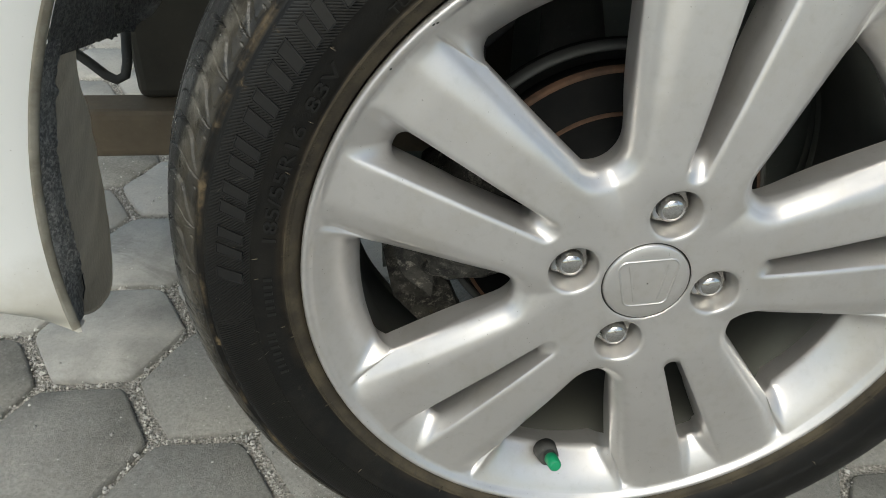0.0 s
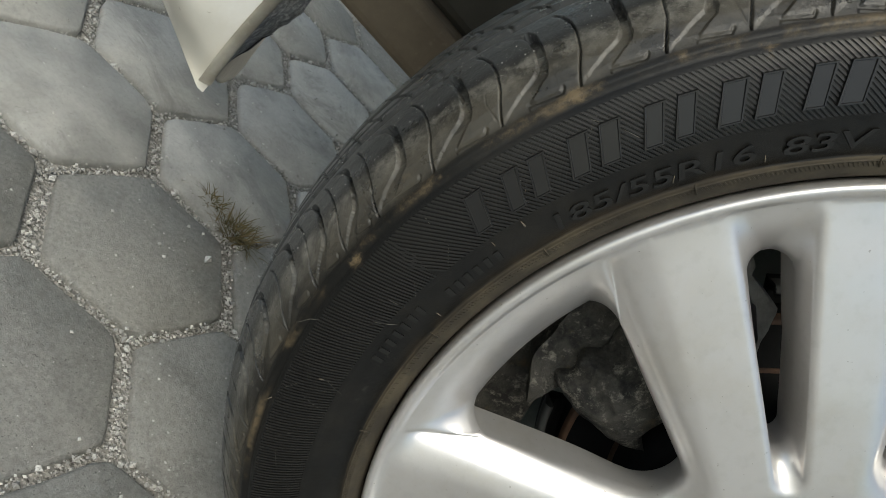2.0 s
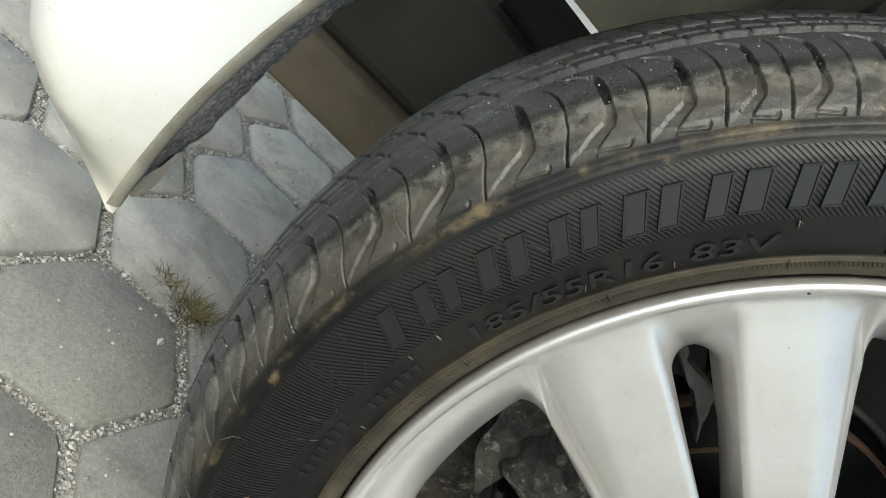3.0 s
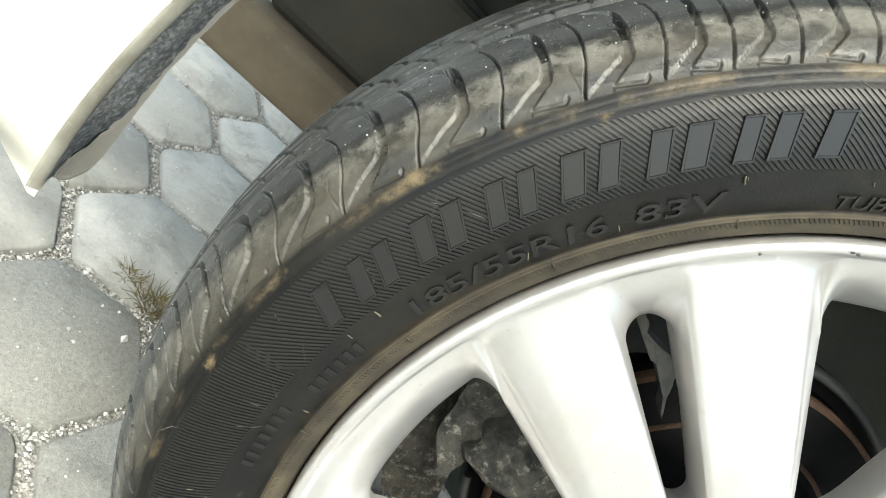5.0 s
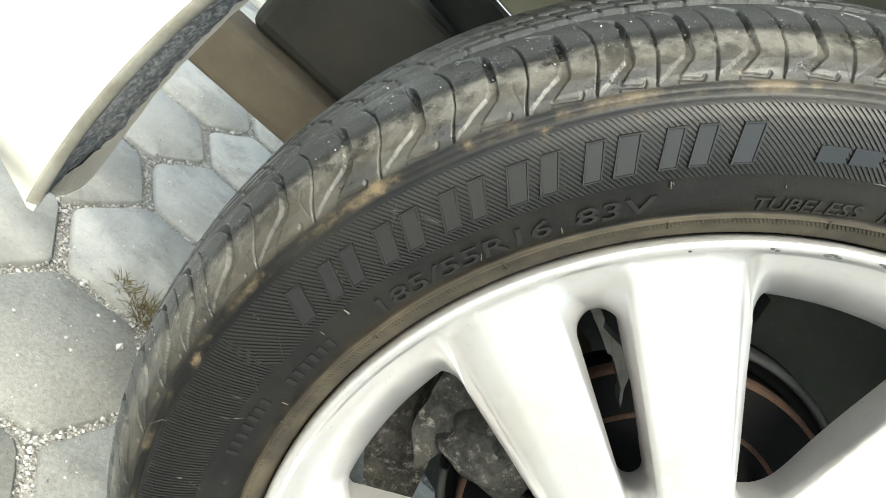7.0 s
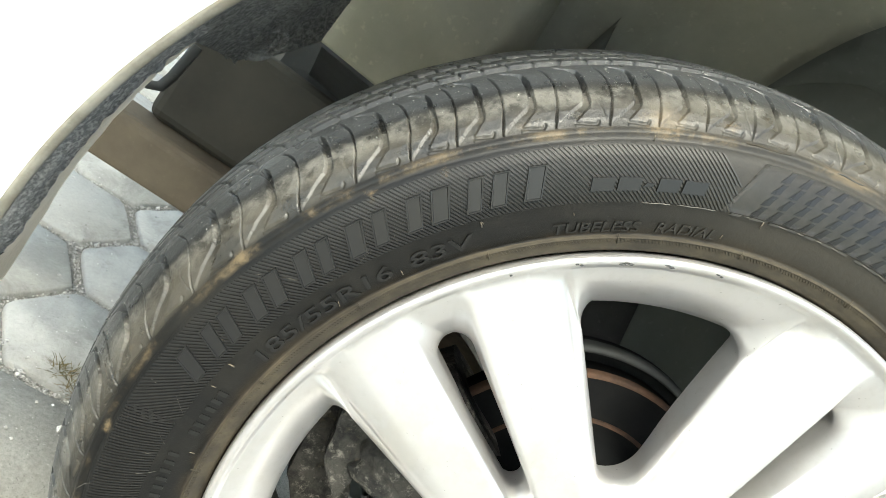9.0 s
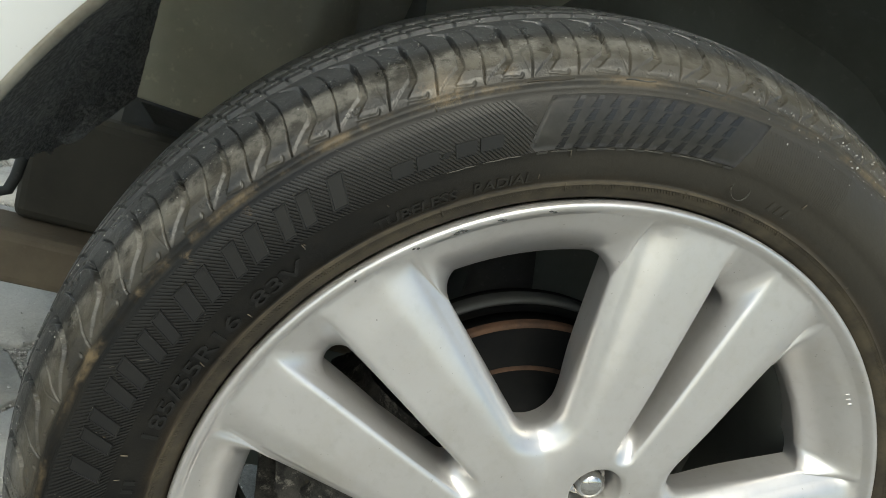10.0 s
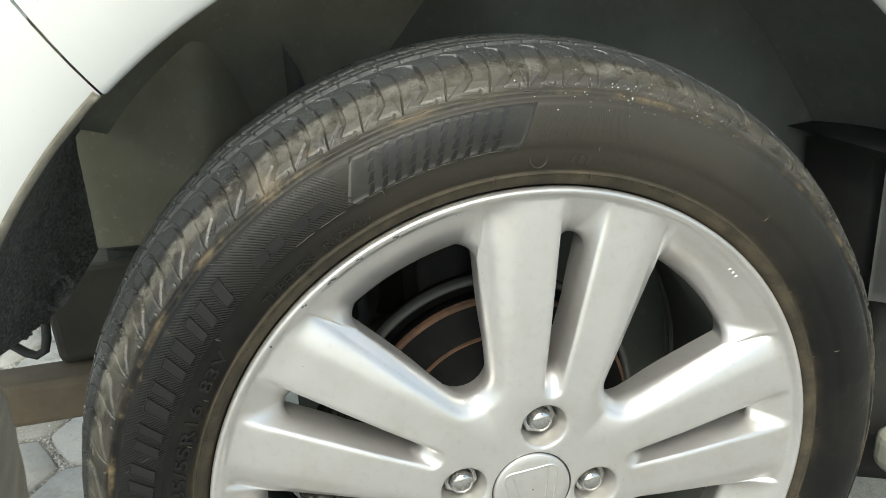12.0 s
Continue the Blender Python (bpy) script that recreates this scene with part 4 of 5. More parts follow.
# a fine moulded rib runs round the bead
part("bead_rib", lathe([(0.2279, -0.0092), (0.2284, -0.0103), (0.2290, -0.0090)], 240), BEAD, tyre)
tagged(part("bead_knurl", hatch(360.0, 0.0, 0.42, 0.2262, 0.2281, 0.25, 0.0004, 0.0008), BEAD, tyre, "fine knurled line round the bead"), kind="stuff")
# cracks along the shoulder line
for a0, w in ((27.0, 3.2), (19.5, 3.5), (12.0, 2.6), (36.8, 4.6)):
    p = turned(0.2785 + 0.0003 * np.sin(np.linspace(0, 7, 9)), np.linspace(a0, a0 - w, 9), -0.0097)
    part("crack", tube(p, [0.0002] + [0.00045] * 7 + [0.0002], 5), BEAD if w > 4 else BLACK, tyre)

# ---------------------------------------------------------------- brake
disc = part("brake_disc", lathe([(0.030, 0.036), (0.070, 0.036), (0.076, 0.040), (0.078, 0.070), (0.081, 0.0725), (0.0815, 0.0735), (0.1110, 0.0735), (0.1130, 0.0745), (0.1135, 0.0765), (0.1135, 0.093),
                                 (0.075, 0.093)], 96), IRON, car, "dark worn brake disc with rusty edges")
part("rust_edge", lathe([(0.1108, 0.0731), (0.1132, 0.0729), (0.1140, 0.0745), (0.1140, 0.080)], 96), RUST, disc, "rusty rim of the disc")
part("rust_ring", lathe([(0.0772, 0.069), (0.0785, 0.0715), (0.0835, 0.0731), (0.0795, 0.0719)], 96), RUST, disc, "rusty inner ring of the disc")
part("dust_shield", lathe([(0.045, 0.104), (0.112, 0.104), (0.119, 0.098), (0.1215, 0.092), (0.1250, 0.106), (0.04, 0.112)], 84, turn=-150, arc=288), SHADE, car, "black pressed dust shield")
part("shield_lip", lathe([(0.1200, 0.0925), (0.1207, 0.0892), (0.1225, 0.0876), (0.1245, 0.0882), (0.1260, 0.0910), (0.1252, 0.1000)], 84, turn=-150, arc=288), GREY, car, "rolled grey lip of the dust shield")


def caliper():
    """Lumpy casting over the disc's rear edge."""
    prof = np.array([(0.088, 0.046), (0.100, 0.041), (0.116, 0.040), (0.130, 0.046), (0.140, 0.058), (0.143, 0.085), (0.138, 0.112), (0.11, 0.118), (0.11, 0.100), (0.1255, 0.098), (0.1255, 0.066), (0.088, 0.066), (0.088, 0.046)])
    at = np.linspace(0, len(prof) - 1, 66)[:-1]
    pr, py = (np.interp(at, range(len(prof)), prof[:, k]) for k in (0, 1))
    ts = np.linspace(155, 198, 56)
    verts = []
    for i, t in enumerate(ts):
        end = max(0.0, abs(i - 27.5) / 27.5 - 0.75) * 0.05
        for r, y in zip(pr, py):
            p = Vector(((r - end) * math.cos(radians(t)), y + end * 0.6, (r - end) * math.sin(radians(t))))
            n = noise.noise(p * 55) * 0.0045 + noise.noise(p * 160) * 0.0016
            rib = 0.003 * math.sin(t * 0.62) * (r > 0.11)
            verts.append((p.x * (1 + (n + rib) / r), p.y - n * 0.8, p.z * (1 + (n + rib) / r)))
    faces = [tuple(f) for f in grid_faces(len(ts), len(pr), True)]
    faces += [tuple(range(len(pr))), tuple(range(len(verts) - len(pr), len(verts)))]
    return mesh_of(verts, faces)


def lumpy_plate(outline, y0, y1, seed):
    """A cast plate with a ragged outline (x, z) between two depths."""
    pts = []
    for k, (x, z) in enumerate(outline):
        x2, z2 = outline[(k + 1) % len(outline)]
        for t in np.linspace(0, 1, 7, endpoint=False):
            d = 0.003 * noise.noise((k + t, seed, 0.5))
            pts.append((x + (x2 - x) * t + d, z + (z2 - z) * t + 0.003 * noise.noise((k * 2 + t, seed, 4.5))))
    bm = bmesh.new()
    a = [bm.verts.new((x, y0 + 0.002 * noise.noise((x * 90, z * 90, seed)), z)) for x, z in pts]
    b = [bm.verts.new((x, y1, z)) for x, z in pts]
    n = len(pts)
    bm.faces.new(a)
    bm.faces.new(b)
    for k in range(n):
        bm.faces.new((a[k], a[(k + 1) % n], b[(k + 1) % n], b[k]))
    return bm


cal = part("brake_caliper", caliper(), CAST, car, "dusty grey cast brake caliper")
part("caliper_bracket", lumpy_plate([(-0.150, 0.088), (-0.128, 0.082), (-0.106, 0.078), (-0.093, 0.066), (-0.084, 0.052), (-0.095, 0.062), (-0.116, 0.072)], 0.056, 0.068, 1), PALECAST, cal, "pale grey cast bracket arm")
part("caliper_bracket", lumpy_plate([(-0.172, 0.012), (-0.150, 0.026), (-0.134, 0.008), (-0.128, -0.030), (-0.134, -0.060), (-0.146, -0.046), (-0.156, -0.030), (-0.163, -0.012)], 0.062, 0.078, 2), CAST, cal, "dark bracket behind the caliper")
part("knuckle_plate", lumpy_plate([(-0.172, -0.005), (-0.150, -0.010), (-0.120, -0.060), (-0.105, -0.095), (-0.135, -0.105), (-0.160, -0.075)], 0.088, 0.105, 3), CAST, cal, "dusty cast knuckle")
part("brake_hose", tube([(-0.135, 0.115, 0.05), (-0.115, 0.14, 0.09), (-0.07, 0.16, 0.12), (-0.04, 0.20, 0.17)], 0.005, 8), BLACK, cal)
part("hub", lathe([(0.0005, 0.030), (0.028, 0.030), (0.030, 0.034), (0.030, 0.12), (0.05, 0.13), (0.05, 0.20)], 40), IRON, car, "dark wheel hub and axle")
part("strut", tube([(-0.01, 0.150, 0.02), (-0.014, 0.170, 0.08), (-0.018, 0.185, 0.14)], [0.026, 0.028, 0.022], 16), BLACK, car, "black suspension strut")

# ---------------------------------------------------------------- body panels round the wheel
ARCH, ACX, ACZ = 0.3785, 0.012, 0.006


def arch(theta, d, y):
    t = radians(theta)
    r = ARCH + d + 0.017 * float(step01(85, 50, theta))
    return (ACX + r * math.cos(t), y, ACZ + r * math.sin(t))


def skin_y(d):
    """How the outer skin stands out from the arch's edge."""
    return 0.010 - 0.030 * (1 - math.exp(-d / 0.045)) - 0.012 * min(d, 0.25) / 0.25


DS = [0.0, 0.0025, 0.006, 0.012, 0.02, 0.03, 0.045, 0.065, 0.09, 0.13, 0.18, 0.25, 0.34]


def skin(t0, t1, n, skew0=0.0, skew1=0.0, ds=DS):
    """Outer skin between two angles; the ends run off at a skew."""
    def fn(k, d):
        t = t0 + (t1 - t0) * k
        t += (skew0 * (1 - k) + skew1 * k) * d
        return arch(t, d, skin_y(d))
    bm = sheet(fn, np.linspace(0, 1, n), ds)
    # the edge turned in, as a flange
    def flange(k, m):
        t = t0 + (t1 - t0) * k
        return arch(t, (-0.0010, -0.0016, -0.0016, 0.001)[m], (0.012, 0.015, 0.020, 0.024)[m])
    vv = [[bm.verts.new(flange(k, m)) for m in range(4)] for k in np.linspace(0, 1, n)]
    for a in range(n - 1):
        for m in range(3):
            bm.faces.new((vv[a][m], vv[a][m + 1], vv[a + 1][m + 1], vv[a + 1][m])).smooth = True
    bm.verts.ensure_lookup_table()
    edge = [bm.verts[i * len(ds)] for i in range(n)]
    for a in range(n - 1):
        bm.faces.new((edge[a], vv[a][0], vv[a + 1][0], edge[a + 1])).smooth = True
    return bm


BUMPER_END = ([130.03, 150, 160, 167, 173.3, 180.8, 182.1, 183.6, 185.2, 186.2, 186.9], [0.34, 0.34, 0.2, 0.128, 0.088, 0.061, 0.053, 0.040, 0.023, 0.012, 0.003])


def bumper_point(t, f):
    """f: 0 at the arch's edge, 1 at the lower edge, beyond it the part rolled under."""
    end = float(np.interp(t, *BUMPER_END))
    d = end * min(f, 1.0)
    left = end - d
    roll = 0.022 * max(0.0, 1 - left / 0.030) ** 2 * min(1.0, end / 0.05)
    y = 0.010 - (0.010 - skin_y(d)) * min(1.0, end / 0.05) + roll
    if f > 1:
        y += (f - 1) * 0.05
        d -= (f - 1) * 0.004
    skew = -30.0 * d * max(0.0, 1 - (t - 130.03) / 25)
    return arch(t + skew, d, y)


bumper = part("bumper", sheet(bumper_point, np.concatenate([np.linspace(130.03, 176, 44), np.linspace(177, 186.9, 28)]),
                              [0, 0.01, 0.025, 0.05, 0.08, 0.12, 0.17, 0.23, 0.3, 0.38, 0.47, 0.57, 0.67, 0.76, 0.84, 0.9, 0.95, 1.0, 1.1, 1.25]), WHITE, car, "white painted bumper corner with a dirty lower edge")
fender = part("fender", skin(129.83, -12.0, 120, -30.0, 0.0), WHITE, car, "white painted fender round the wheel arch")
part("seam_gap", sheet(lambda k, m: arch(129.93 - 30 * k * 0.3, 0.3 * k, skin_y(0.3 * k) + 0.002 + 0.006 * m), np.linspace(0, 1, 12), (0, 1), 0.002), BLACK, car, "dark seam between the panels")
part("bumper_edge", sheet(lambda t, m: arch(t, (0.0034, 0.0018, 0.0004, -0.0006, -0.0010, 0.0002)[m], (0.0070, 0.0078, 0.0086, 0.0098, 0.0112, 0.0135)[m]), np.linspace(130.1, 186.2, 60), range(6), 0.0008), EDGE, bumper, "dirty cream edge of the bumper")


# -- liner inside the bumper: a fibrous lip, a dusty strip running in behind it, and a fibre flap above
LIP_A = [158, 164, 170, 176, 180, 181.5, 183, 184.3, 185.3, 186.3]
LIP_D = [-0.003, -0.004, -0.0055, -0.0075, -0.0068, -0.0045, -0.0015, 0.0010, 0.0022, 0.0016]
LIP_Y = [0.027, 0.027, 0.026, 0.026, 0.028, 0.030, 0.033, 0.034, 0.031, 0.025]
EDGE_A = [158, 161, 164, 168, 170, 172, 176, 180, 182, 184, 186, 187.3, 188.2, 188.7]
EDGE_Y = [0.060, 0.078, 0.090, 0.106, 0.119, 0.129, 0.140, 0.146, 0.137, 0.126, 0.113, 0.094, 0.074, 0.058]
EDGE_D = [0.001, 0.003, 0.005, 0.006, 0.007, 0.009, 0.012, 0.0150, 0.0130, 0.0105, 0.0095, 0.0085, 0.0070, 0.0055]


def lip(t, w):
    """Fibrous lip from the bumper's edge to the strip."""
    d = -0.0002 + (float(np.interp(t, LIP_A, LIP_D)) + 0.0002) * w + 0.0022 * noise.noise((t * 0.9, w * 3, 1.0)) * w
    return arch(t, d, 0.0105 + (float(np.interp(t, LIP_A, LIP_Y)) + 0.0015 * noise.noise((t * 1.7, 5.0, 2.0)) - 0.0105) * w ** 1.4)


def strip(u, w):
    """Liner strip from the lip inwards to its wavy inner edge, with a rounded lower end."""
    t = 158 + u * (float(np.interp(w, (0, 0.15, 0.3, 0.5, 0.7, 0.85, 1), (186.2, 187.4, 188.2, 188.7, 188.3, 187.4, 185.8))) - 158)
    y0, d0 = 0.0225, float(np.interp(min(t, 186), LIP_A, LIP_D)) + 0.0016
    y1, d1 = float(np.interp(min(t, 186), EDGE_A, EDGE_Y)), float(np.interp(min(t, 186), EDGE_A, EDGE_D))
    return arch(t, d0 + (d1 - d0) * w - 0.0025 * math.sin(math.pi * w) + 0.0010 * noise.noise((t * 0.4, w * 3, 3.0)), y0 + (y1 - y0) * w)


liner = part("arch_liner_strip", sheet(strip, np.linspace(0, 1, 72), np.linspace(0, 1, 22), 0.0022), BROWN, car, "dusty brown-grey liner strip inside the bumper")
part("fibre_edge", sheet(lip, np.linspace(158, 186.3, 160), np.linspace(0, 1, 12), 0.0022), FIBRE, liner, "grey fibrous lip along the bumper's edge")
part("lip_gap", tube([Vector(lip(t, 1.0)) + Vector((0.0004, 0.0006, 0)) for t in np.linspace(182.0, 185.2, 10)], [0.0001] + [0.0005] * 8 + [0.0001], 6), SHADE, liner, "dark gap between lip and strip")

# -- the flap's lower edge from the bumper to the inner panel
FLAP_W = [0.0, 0.33, 0.70, 0.88, 1.0]
FLAP_X = [-0.3425, -0.335, -0.336, -0.330, -0.302]
FLAP_Z = [0.1380, 0.1300, 0.1190, 0.1190, 0.1550]


def flap(k, w):
    """Fibre flap: from the arch's upper edge down to its rounded lower end."""
    outer = Vector(arch(118 + 41.6 * k, 0.0, 0.016))
    inner = Vector((-0.298 - 0.004 * k, 0.196, 0.310 - 0.155 * k))
    p = outer.lerp(inner, w)
    low = Vector(arch(159.6, 0.0, 0.016)).lerp(Vector((-0.302, 0.196, 0.155)), w)
    p += (Vector((float(np.interp(w, FLAP_W, FLAP_X)), low.y, float(np.interp(w, FLAP_W, FLAP_Z)))) - low) * k * k
    lump = min(1.0, max(0.0, w - 0.15) * 3) * (1 - 0.8 * float(step01(0.86, 1.0, w)))
    q = Vector((k * 16, w * 12, 0.0))
    n = 0.0042 * noise.noise(q) + 0.0030 * noise.noise(q * 2.7)
    return p + Vector((0.8, -0.3, -0.5)) * (n * lump)


felt_flap = part("fibre_liner", sheet(flap, np.linspace(0, 1, 90), np.linspace(0, 1, 60), 0.003), FELT, car, "grey-black lumpy fibre wheel-arch liner")
# round fastener pressed into the flap
c = Vector((-0.331, 0.158, 0.139))
nrm = Vector((0.80, -0.45, -0.30)).normalized()
a_ = nrm.orthogonal().normalized()
b_ = nrm.cross(a_)


def ringed(radius, wire, up):
    return tube([c + nrm * up + radius * (math.cos(t) * a_ + math.sin(t) * b_) for t in np.linspace(0, 2 * np.pi, 29)], wire, 7, False)


part("fastener_ring", ringed(0.0135, 0.0026, 0.005), FELT, felt_flap)
part("fastener_ring", ringed(0.0085, 0.0014, 0.004), FELT, felt_flap)
part("fastener", tube([c - nrm * 0.006, c + nrm * 0.003, c + nrm * 0.0055], [0.007, 0.0065, 0.003], 16), FELT, felt_flap, "round push-in fastener")

# inner wall of the arch, dusty olive, with a rolled lower edge
part("inner_wall", sheet(lambda x, z: (x + 0.010 * math.sin((z - 0.155) * 9), 0.200 + 0.03 * max(0.0, z - 0.24) + 0.14 * float(step01(-0.215, -0.140, x)), z - 0.04 * max(0.0, x + 0.30) * (z < 0.16)),
                         np.concatenate([np.linspace(-0.325, -0.23, 8), np.linspace(-0.22, -0.138, 20)]), [0.155, 0.157, 0.16, 0.18, 0.2, 0.23, 0.26, 0.3, 0.34, 0.37], 0.003), OLIVE, car, "dusty olive-grey inner arch panel")
part("inner_shelf", sheet(lambda x, k: (x, 0.205 + 0.10 * k, 0.152 - 0.035 * k - 0.06 * max(0, x + 0.3)), np.linspace(-0.300, -0.05, 10), np.linspace(0, 1, 5), 0.002), GREY, car, "grey pressed frame rail behind the panel")
def arch_roof(t, y):
    """Liner overhead, drawn in towards the engine side."""
    return arch(t, 0.012 + 0.012 * math.sin((y - 0.02) * 9) - 4.0 * max(0.0, y - 0.12) ** 2, y)


# one liner in two greys: light at the front, shade behind, put into colour
part("arch_roof", sheet(arch_roof, np.linspace(140, 92, 24), np.linspace(0.024, 0.33, 20), 0.002), ARCHGREY, car, "dusty front part of the wheel-arch liner, lighter grey standing for light")
part("arch_roof", sheet(arch_roof, np.linspace(92, -14, 46), np.linspace(0.024, 0.33, 20), 0.002), LINERGREY, car, "wheel-arch liner overhead, darker grey standing for shade")
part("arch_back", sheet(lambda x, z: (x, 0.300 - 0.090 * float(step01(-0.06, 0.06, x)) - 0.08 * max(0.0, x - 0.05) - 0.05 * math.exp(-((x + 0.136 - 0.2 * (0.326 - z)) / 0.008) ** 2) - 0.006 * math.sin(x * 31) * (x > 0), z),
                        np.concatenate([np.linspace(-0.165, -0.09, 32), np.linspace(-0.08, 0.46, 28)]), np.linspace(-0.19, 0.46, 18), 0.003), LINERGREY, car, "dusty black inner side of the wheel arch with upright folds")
# liner behind the wheel: a ledge and an upright grey panel
part("liner_ledge", sheet(lambda y, k: (0.334 + 0.05 * k + 0.01 * y, y, 0.189 + 0.030 * y + 0.004 * k), np.linspace(0.060, 0.30, 8), np.linspace(0, 1, 4), 0.002), GREY, car, "ledge of the black liner")
part("liner_panel", sheet(lambda k, z: (float(np.interp(k, (0, 0.3, 0.7, 1), (0.450, 0.385, 0.350, 0.334))), float(np.interp(k, (0, 0.3, 0.7, 1), (0.026, 0.034, 0.050, 0.066))), z), np.linspace(0, 1, 21), np.linspace(0.184, 0.062, 14), 0.003), GREY, car, "upright grey plastic splash panel")
part("liner_lower", sheet(lambda k, z: (0.350 + 0.08 * k, 0.075 - 0.04 * k, z), np.linspace(0, 1, 9), np.linspace(0.060, -0.13, 10), 0.003), BLACK, car, "lower part of the dark liner")
part("liner_side", sheet(lambda k, z: (0.336 + 0.012 * k, 0.068 + 0.11 * k, z), np.linspace(0, 1, 9), np.linspace(0.186, -0.13, 10), 0.003), GREY, car, "dark inner side of the liner")
part("sill_end", box((0.340, 0.010, -0.096), (0.70, 0.050, -0.052), 0.014, 4), ARCHGREY, car, "pale grey front end of the sill")
# under the body
part("cross_beam", box((-0.72, 0.262, -0.034), (0.10, 0.312, 0.012), 0.008, 3), BEAM, car, "brown dusty steel cross beam")
part("under_box", box((-0.390, 0.292, 0.0112), (0.05, 0.46, 0.112), 0.010, 3), DARKBOX, car, "dark dusty box behind the beam")
part("frame_rail", sheet(lambda x, k: (x, 0.300 + 0.02 * k, 0.105 + 0.05 * k - 0.05 * (x + 0.32)), np.linspace(-0.325, 0.0, 8), (0, 0.1, 0.5, 1), 0.004), GREY, car, "grey frame rail above the box")
part("wire_loop", tube([(-0.445, 0.240, 0.100), (-0.424, 0.245, 0.078), (-0.408, 0.25, 0.060), (-0.398, 0.25, 0.050), (-0.390, 0.25, 0.046), (-0.383, 0.252, 0.049), (-0.380, 0.255, 0.060), (-0.377, 0.26, 0.090)], 0.0042, 8), BLACK, car, "black bent wire bracket")
# plain upper body that closes the car above and behind the arch
SHELL_X = [-0.68, -0.65, -0.56, -0.40, -0.10, 0.30, 0.62, 0.95, 1.35, 1.80, 2.40, 2.90, 3.20, 3.28]
SHELL_TOP = [0.38, 0.47, 0.54, 0.59, 0.63, 0.67, 0.72, 0.92, 1.13, 1.19, 1.17, 1.05, 0.80, 0.66]
SHELL_LOW = [0.30, 0.29, 0.28, 0.40, 0.44, 0.42, 0.02, -0.06, -0.08, -0.08, -0.08, -0.04, 0.05, 0.20]
SHELL_SIDE = [0.34, 0.20, 0.10, 0.045, 0.030, 0.030, 0.020, 0.012, 0.005, 0.005, 0.008, 0.03, 0.10, 0.22]


def shell(i, k):
    """Cross-section of the plain body at a station, k running once round from the near lower edge over the roof."""
    x, top, low, side = (float(np.interp(i, range(len(SHELL_X)), v)) for v in (SHELL_X, SHELL_TOP, SHELL_LOW, SHELL_SIDE))
    belt = low + (min(top, 0.64) - low) * 0.85
    lean = 0.22 * max(0.0, top - 0.64) / 0.5
    half = [(side, low), (side - 0.012, (low + belt) / 2), (side + 0.01, belt), (side + 0.03 + lean * 0.5, (belt + top) / 2), (side + 0.07 + lean, top - 0.03), (side + 0.16 + lean, top)]
    ring = half + [(1.62 - y, z) for y, z in reversed(half)]
    at = k * (len(ring) - 1)
    return (x, float(np.interp(at, range(len(ring)), [p[0] for p in ring])), float(np.interp(at, range(len(ring)), [p[1] for p in ring])))


part("body_shell", sheet(shell, np.linspace(0, len(SHELL_X) - 1, 53), np.linspace(0, 1, 56), 0.004), WHITE, car, "plain white car body")

# ---------------------------------------------------------------- ground
_bm = bmesh.new()
bmesh.ops.create_grid(_bm, x_segments=40, y_segments=40, size=60)
for v in _bm.verts:
    v.co.z = -0.0085
_me = bpy.data.meshes.new("ground")
_bm.to_mesh(_me)
_bm.free()
_me.materials.append(SAND)
ground = tagged(new("ground", _me), "sandy ground laid with hexagonal grey concrete pavers", "ground", kind="structure")


def paver_mesh(seed, material):
    rng = random.Random(seed)
    n, ring = 6, []
    for k in range(n):
        a, b = radians(60 * k), radians(60 * k + 60)
        for t in (0.0, 0.14, 0.5, 0.86):
            x = math.cos(a) * (1 - t) + math.cos(b) * t
            y = math.sin(a) * (1 - t) + math.sin(b) * t
            m = 0.0855 * (0.975 if t == 0 else 1.0) + rng.uniform(-0.0011, 0.0011)
            ring.append((x * m, y * m))
    bm = bmesh.new()
    rows = [[bm.verts.new((x * s, y * s, z + (rng.uniform(-0.0006, 0.0006) if z > -0.01 else 0))) for x, y in ring] for s, z in ((1.0, -0.03), (0.995, -0.0035), (0.955, 0.0))]
    m = len(ring)
    for a, b in zip(rows, rows[1:]):
        for k in range(m):
            bm.faces.new((a[k], a[(k + 1) % m], b[(k + 1) % m], b[k])).smooth = True
    c = bm.verts.new((0, 0, 0.0006))
    for k in range(m):
        bm.faces.new((rows[-1][k], rows[-1][(k + 1) % m], c)).smooth = True
    me = bpy.data.meshes.new("paver")
    bm.to_mesh(me)
    bm.free()
    me.materials.append(material)
    return me


PAVERS = [paver_mesh(k, PAVER) for k in range(9)]
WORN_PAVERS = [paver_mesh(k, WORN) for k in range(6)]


def paver_centre(i, j):
    h = j + 0.5 * (i % 2)
    return -0.345 + 0.1375 * i + 0.0085 * h, 0.2045 + 0.1590 * h


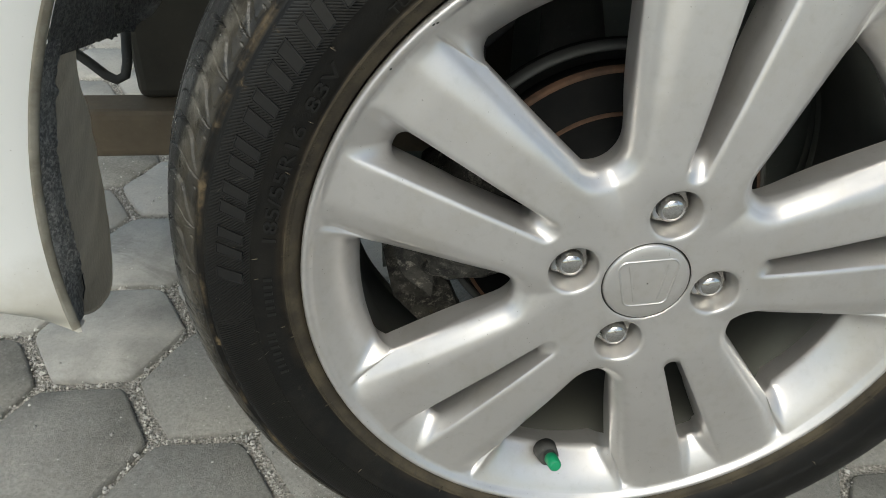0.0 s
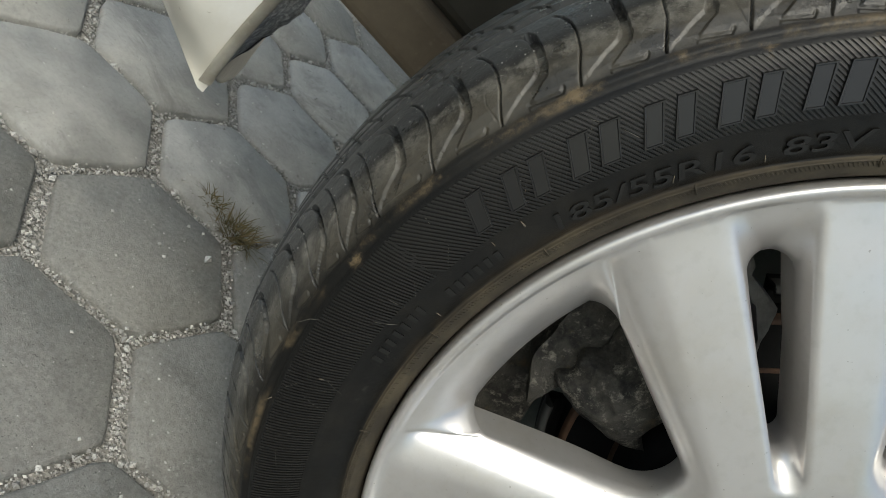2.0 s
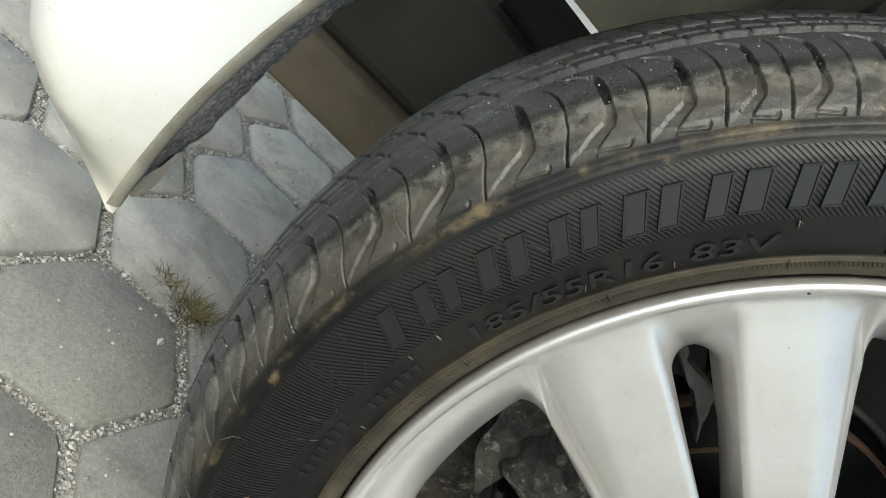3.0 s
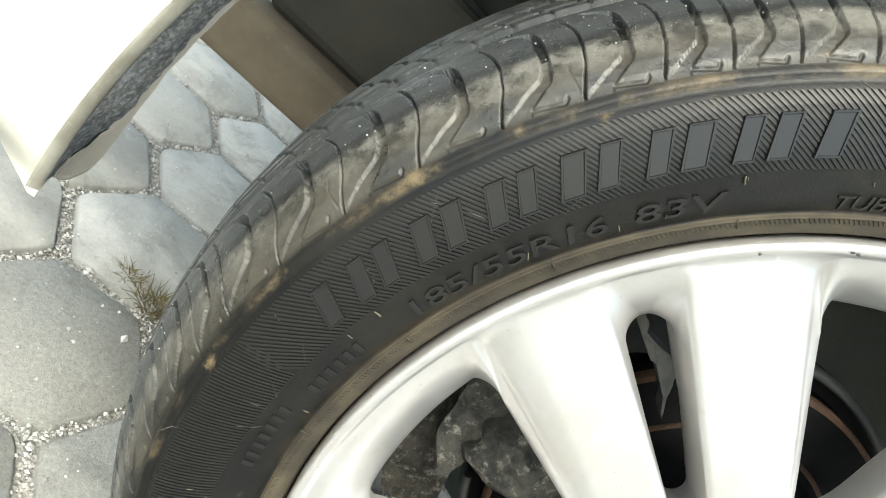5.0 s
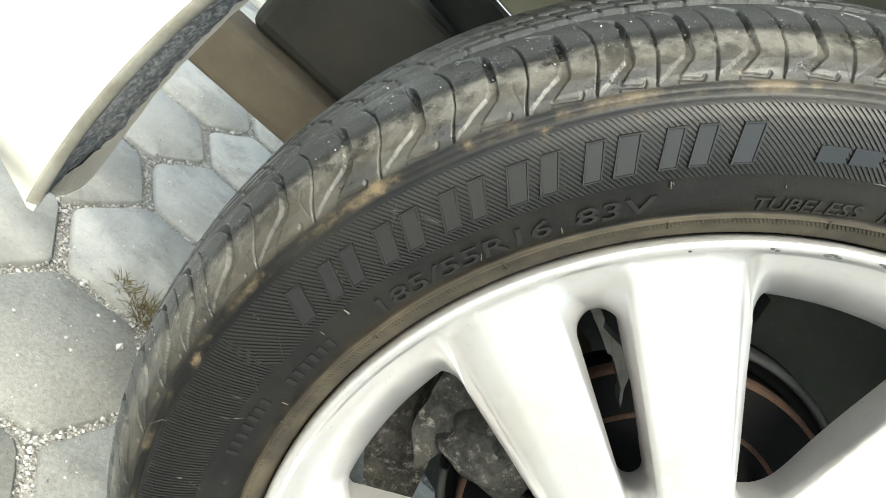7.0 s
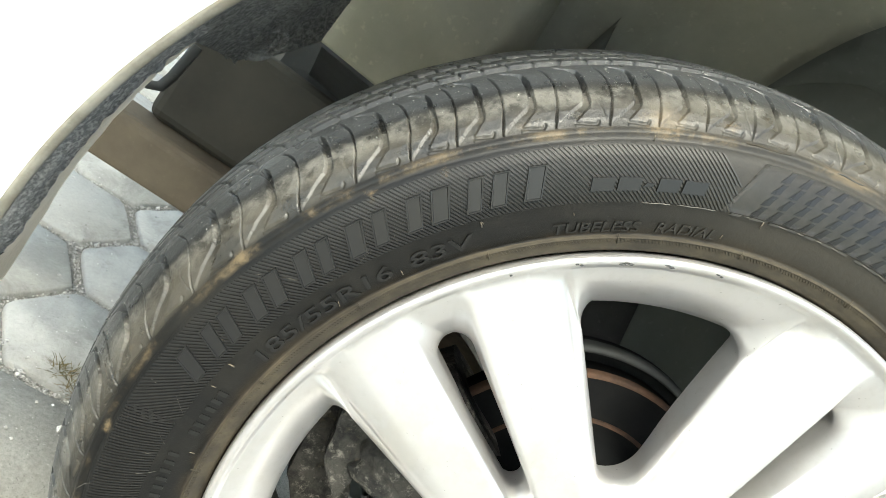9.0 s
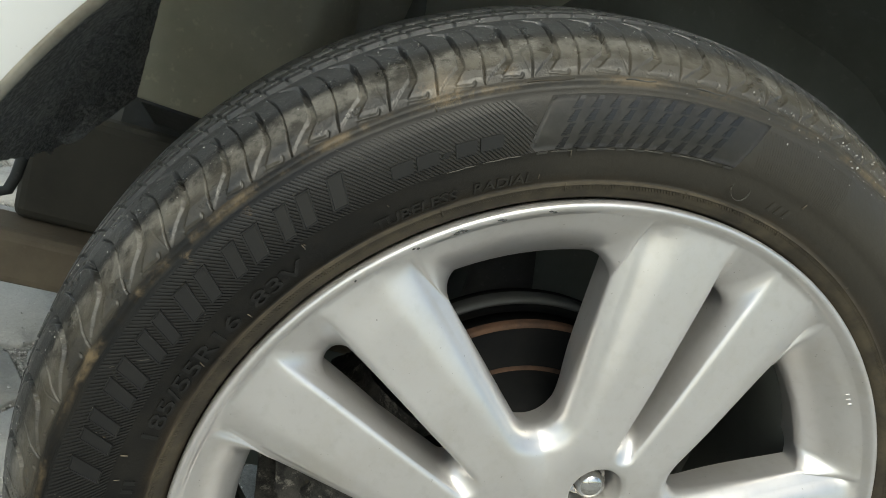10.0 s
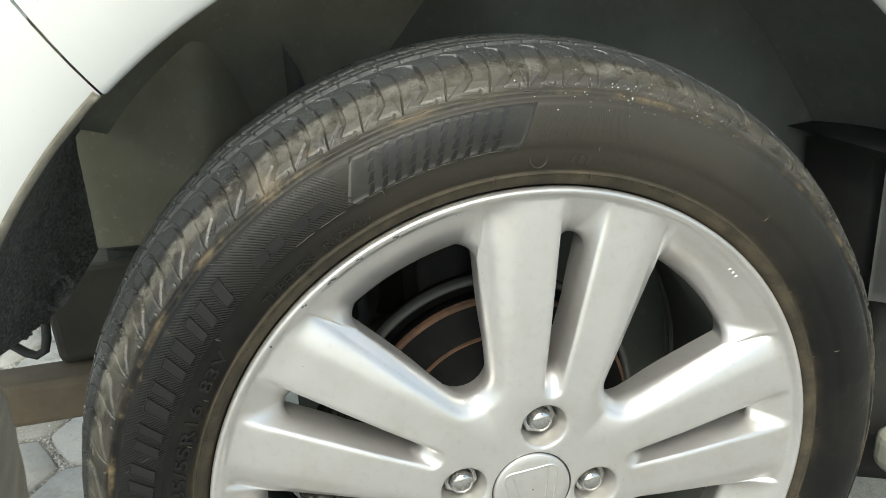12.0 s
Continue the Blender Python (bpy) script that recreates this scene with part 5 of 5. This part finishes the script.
_far_v, _far_f = [], []
_rng = random.Random(8)
for i in range(-34, 37):
    for j in range(-26, 33):
        x, y = paver_centre(i, j)
        near = -1.05 < x < 0.75 and -0.55 < y < 1.75
        m = Matrix.Translation((x + _rng.uniform(-0.0015, 0.0015), y + _rng.uniform(-0.0015, 0.0015), _rng.uniform(-0.0015, 0.0012)))
        m = m @ Matrix.Rotation(radians(60 * _rng.randrange(6) + _rng.uniform(-0.6, 0.6)), 4, "Z") @ Matrix.Rotation(radians(_rng.uniform(-0.5, 0.5)), 4, "X")
        me = PAVERS[_rng.randrange(len(PAVERS))]
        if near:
            # stones with y under 0.25, and some others, take the darker worn concrete
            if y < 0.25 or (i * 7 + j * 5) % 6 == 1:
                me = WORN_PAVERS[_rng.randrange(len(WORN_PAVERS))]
            ob = new("paver", me)
            ob.parent = ground
            ob.matrix_local = m
        else:
            b = len(_far_v)
            _far_v += [m @ v.co for v in me.vertices]
            _far_f += [tuple(b + k for k in p.vertices) for p in me.polygons]
_far = part("pavers_beyond", mesh_of(_far_v, _far_f), PAVER, ground)
_far["kind"] = "stuff"


# -- grit that fills the joints, and crumbs on the stones
def grit():
    rng = np.random.default_rng(11)
    octa = np.array([(1, 0, 0), (-1, 0, 0), (0, 1, 0), (0, -1, 0), (0, 0, 1), (0, 0, -1)], float)
    tri = np.array([(0, 2, 4), (2, 1, 4), (1, 3, 4), (3, 0, 4), (2, 0, 5), (1, 2, 5), (3, 1, 5), (0, 3, 5)])
    cs = []
    for i in range(-4, 5):
        for j in range(-3, 8):
            x, y = paver_centre(i, j)
            if not (-0.85 < x < 0.55 and -0.25 < y < 1.2):
                continue
            for k in range(6):
                a, b = np.radians(60 * k), np.radians(60 * k + 60)
                n = 70
                t = rng.random(n)
                px = x + 0.0918 * (np.cos(a) * (1 - t) + np.cos(b) * t) + rng.normal(0, 0.0024, n)
                py = y + 0.0918 * (np.sin(a) * (1 - t) + np.sin(b) * t) + rng.normal(0, 0.0024, n)
                sz = rng.lognormal(math.log(0.00115), 0.42, n)
                cs.append(np.stack([px, py, -0.0075 + sz * 0.4 + rng.random(n) * 0.0045, sz], 1))
    n = 2600
    sz = rng.lognormal(math.log(0.00070), 0.5, n)
    cs.append(np.stack([rng.uniform(-0.75, -0.1, n), rng.uniform(-0.1, 1.0, n), 0.0005 + sz * 0.5, sz], 1))
    cs = np.concatenate(cs)
    V, F = [], []
    for k, (x, y, z, s) in enumerate(cs):
        V.append(octa * (s * rng.uniform(0.6, 1.25, (6, 1))) + (x, y, z))
        F.append(tri + 6 * k)
    return mesh_of(np.concatenate(V), np.concatenate(F), smooth=False)


_g = part("joint_grit", grit(), GRIT, None, "pale sand and grit filling the joints between pavers")
tagged(_g, category="grit", kind="stuff")


# -- a dry tuft of grass in a joint beside the tyre
def tuft(cx, cy, n, spread, high, seed):
    rng = random.Random(seed)
    bm = bmesh.new()
    for _ in range(n):
        a = rng.uniform(0, 2 * math.pi)
        x, y = cx + rng.gauss(0, spread * 0.35), cy + rng.gauss(0, spread * 0.2)
        ln, out = high * rng.uniform(0.5, 1.1), spread * rng.uniform(0.3, 1.1)
        w = rng.uniform(0.0005, 0.0010)
        last = None
        for k in range(4):
            t = k / 3
            p = Vector((x + math.cos(a) * out * t, y + math.sin(a) * out * t, -0.004 + ln * t * (1.25 - 0.55 * t)))
            s = Vector((-math.sin(a), math.cos(a), 0.2)) * w * (1 - 0.8 * t)
            row = [bm.verts.new(p - s), bm.verts.new(p + s)]
            if last:
                bm.faces.new((last[0], last[1], row[1], row[0]))
            last = row
    return bm


for cx, cy, n, sp, hi, sd in ((-0.300, 0.300, 170, 0.028, 0.021, 3), (-0.335, 0.315, 70, 0.018, 0.011, 5)):
    _t = part("dry_grass_tuft", tuft(cx, cy, n, sp, hi, sd), DRY, None)
    tagged(_t, "small tuft of dry brown grass in a paver joint", "grass", kind="stuff")
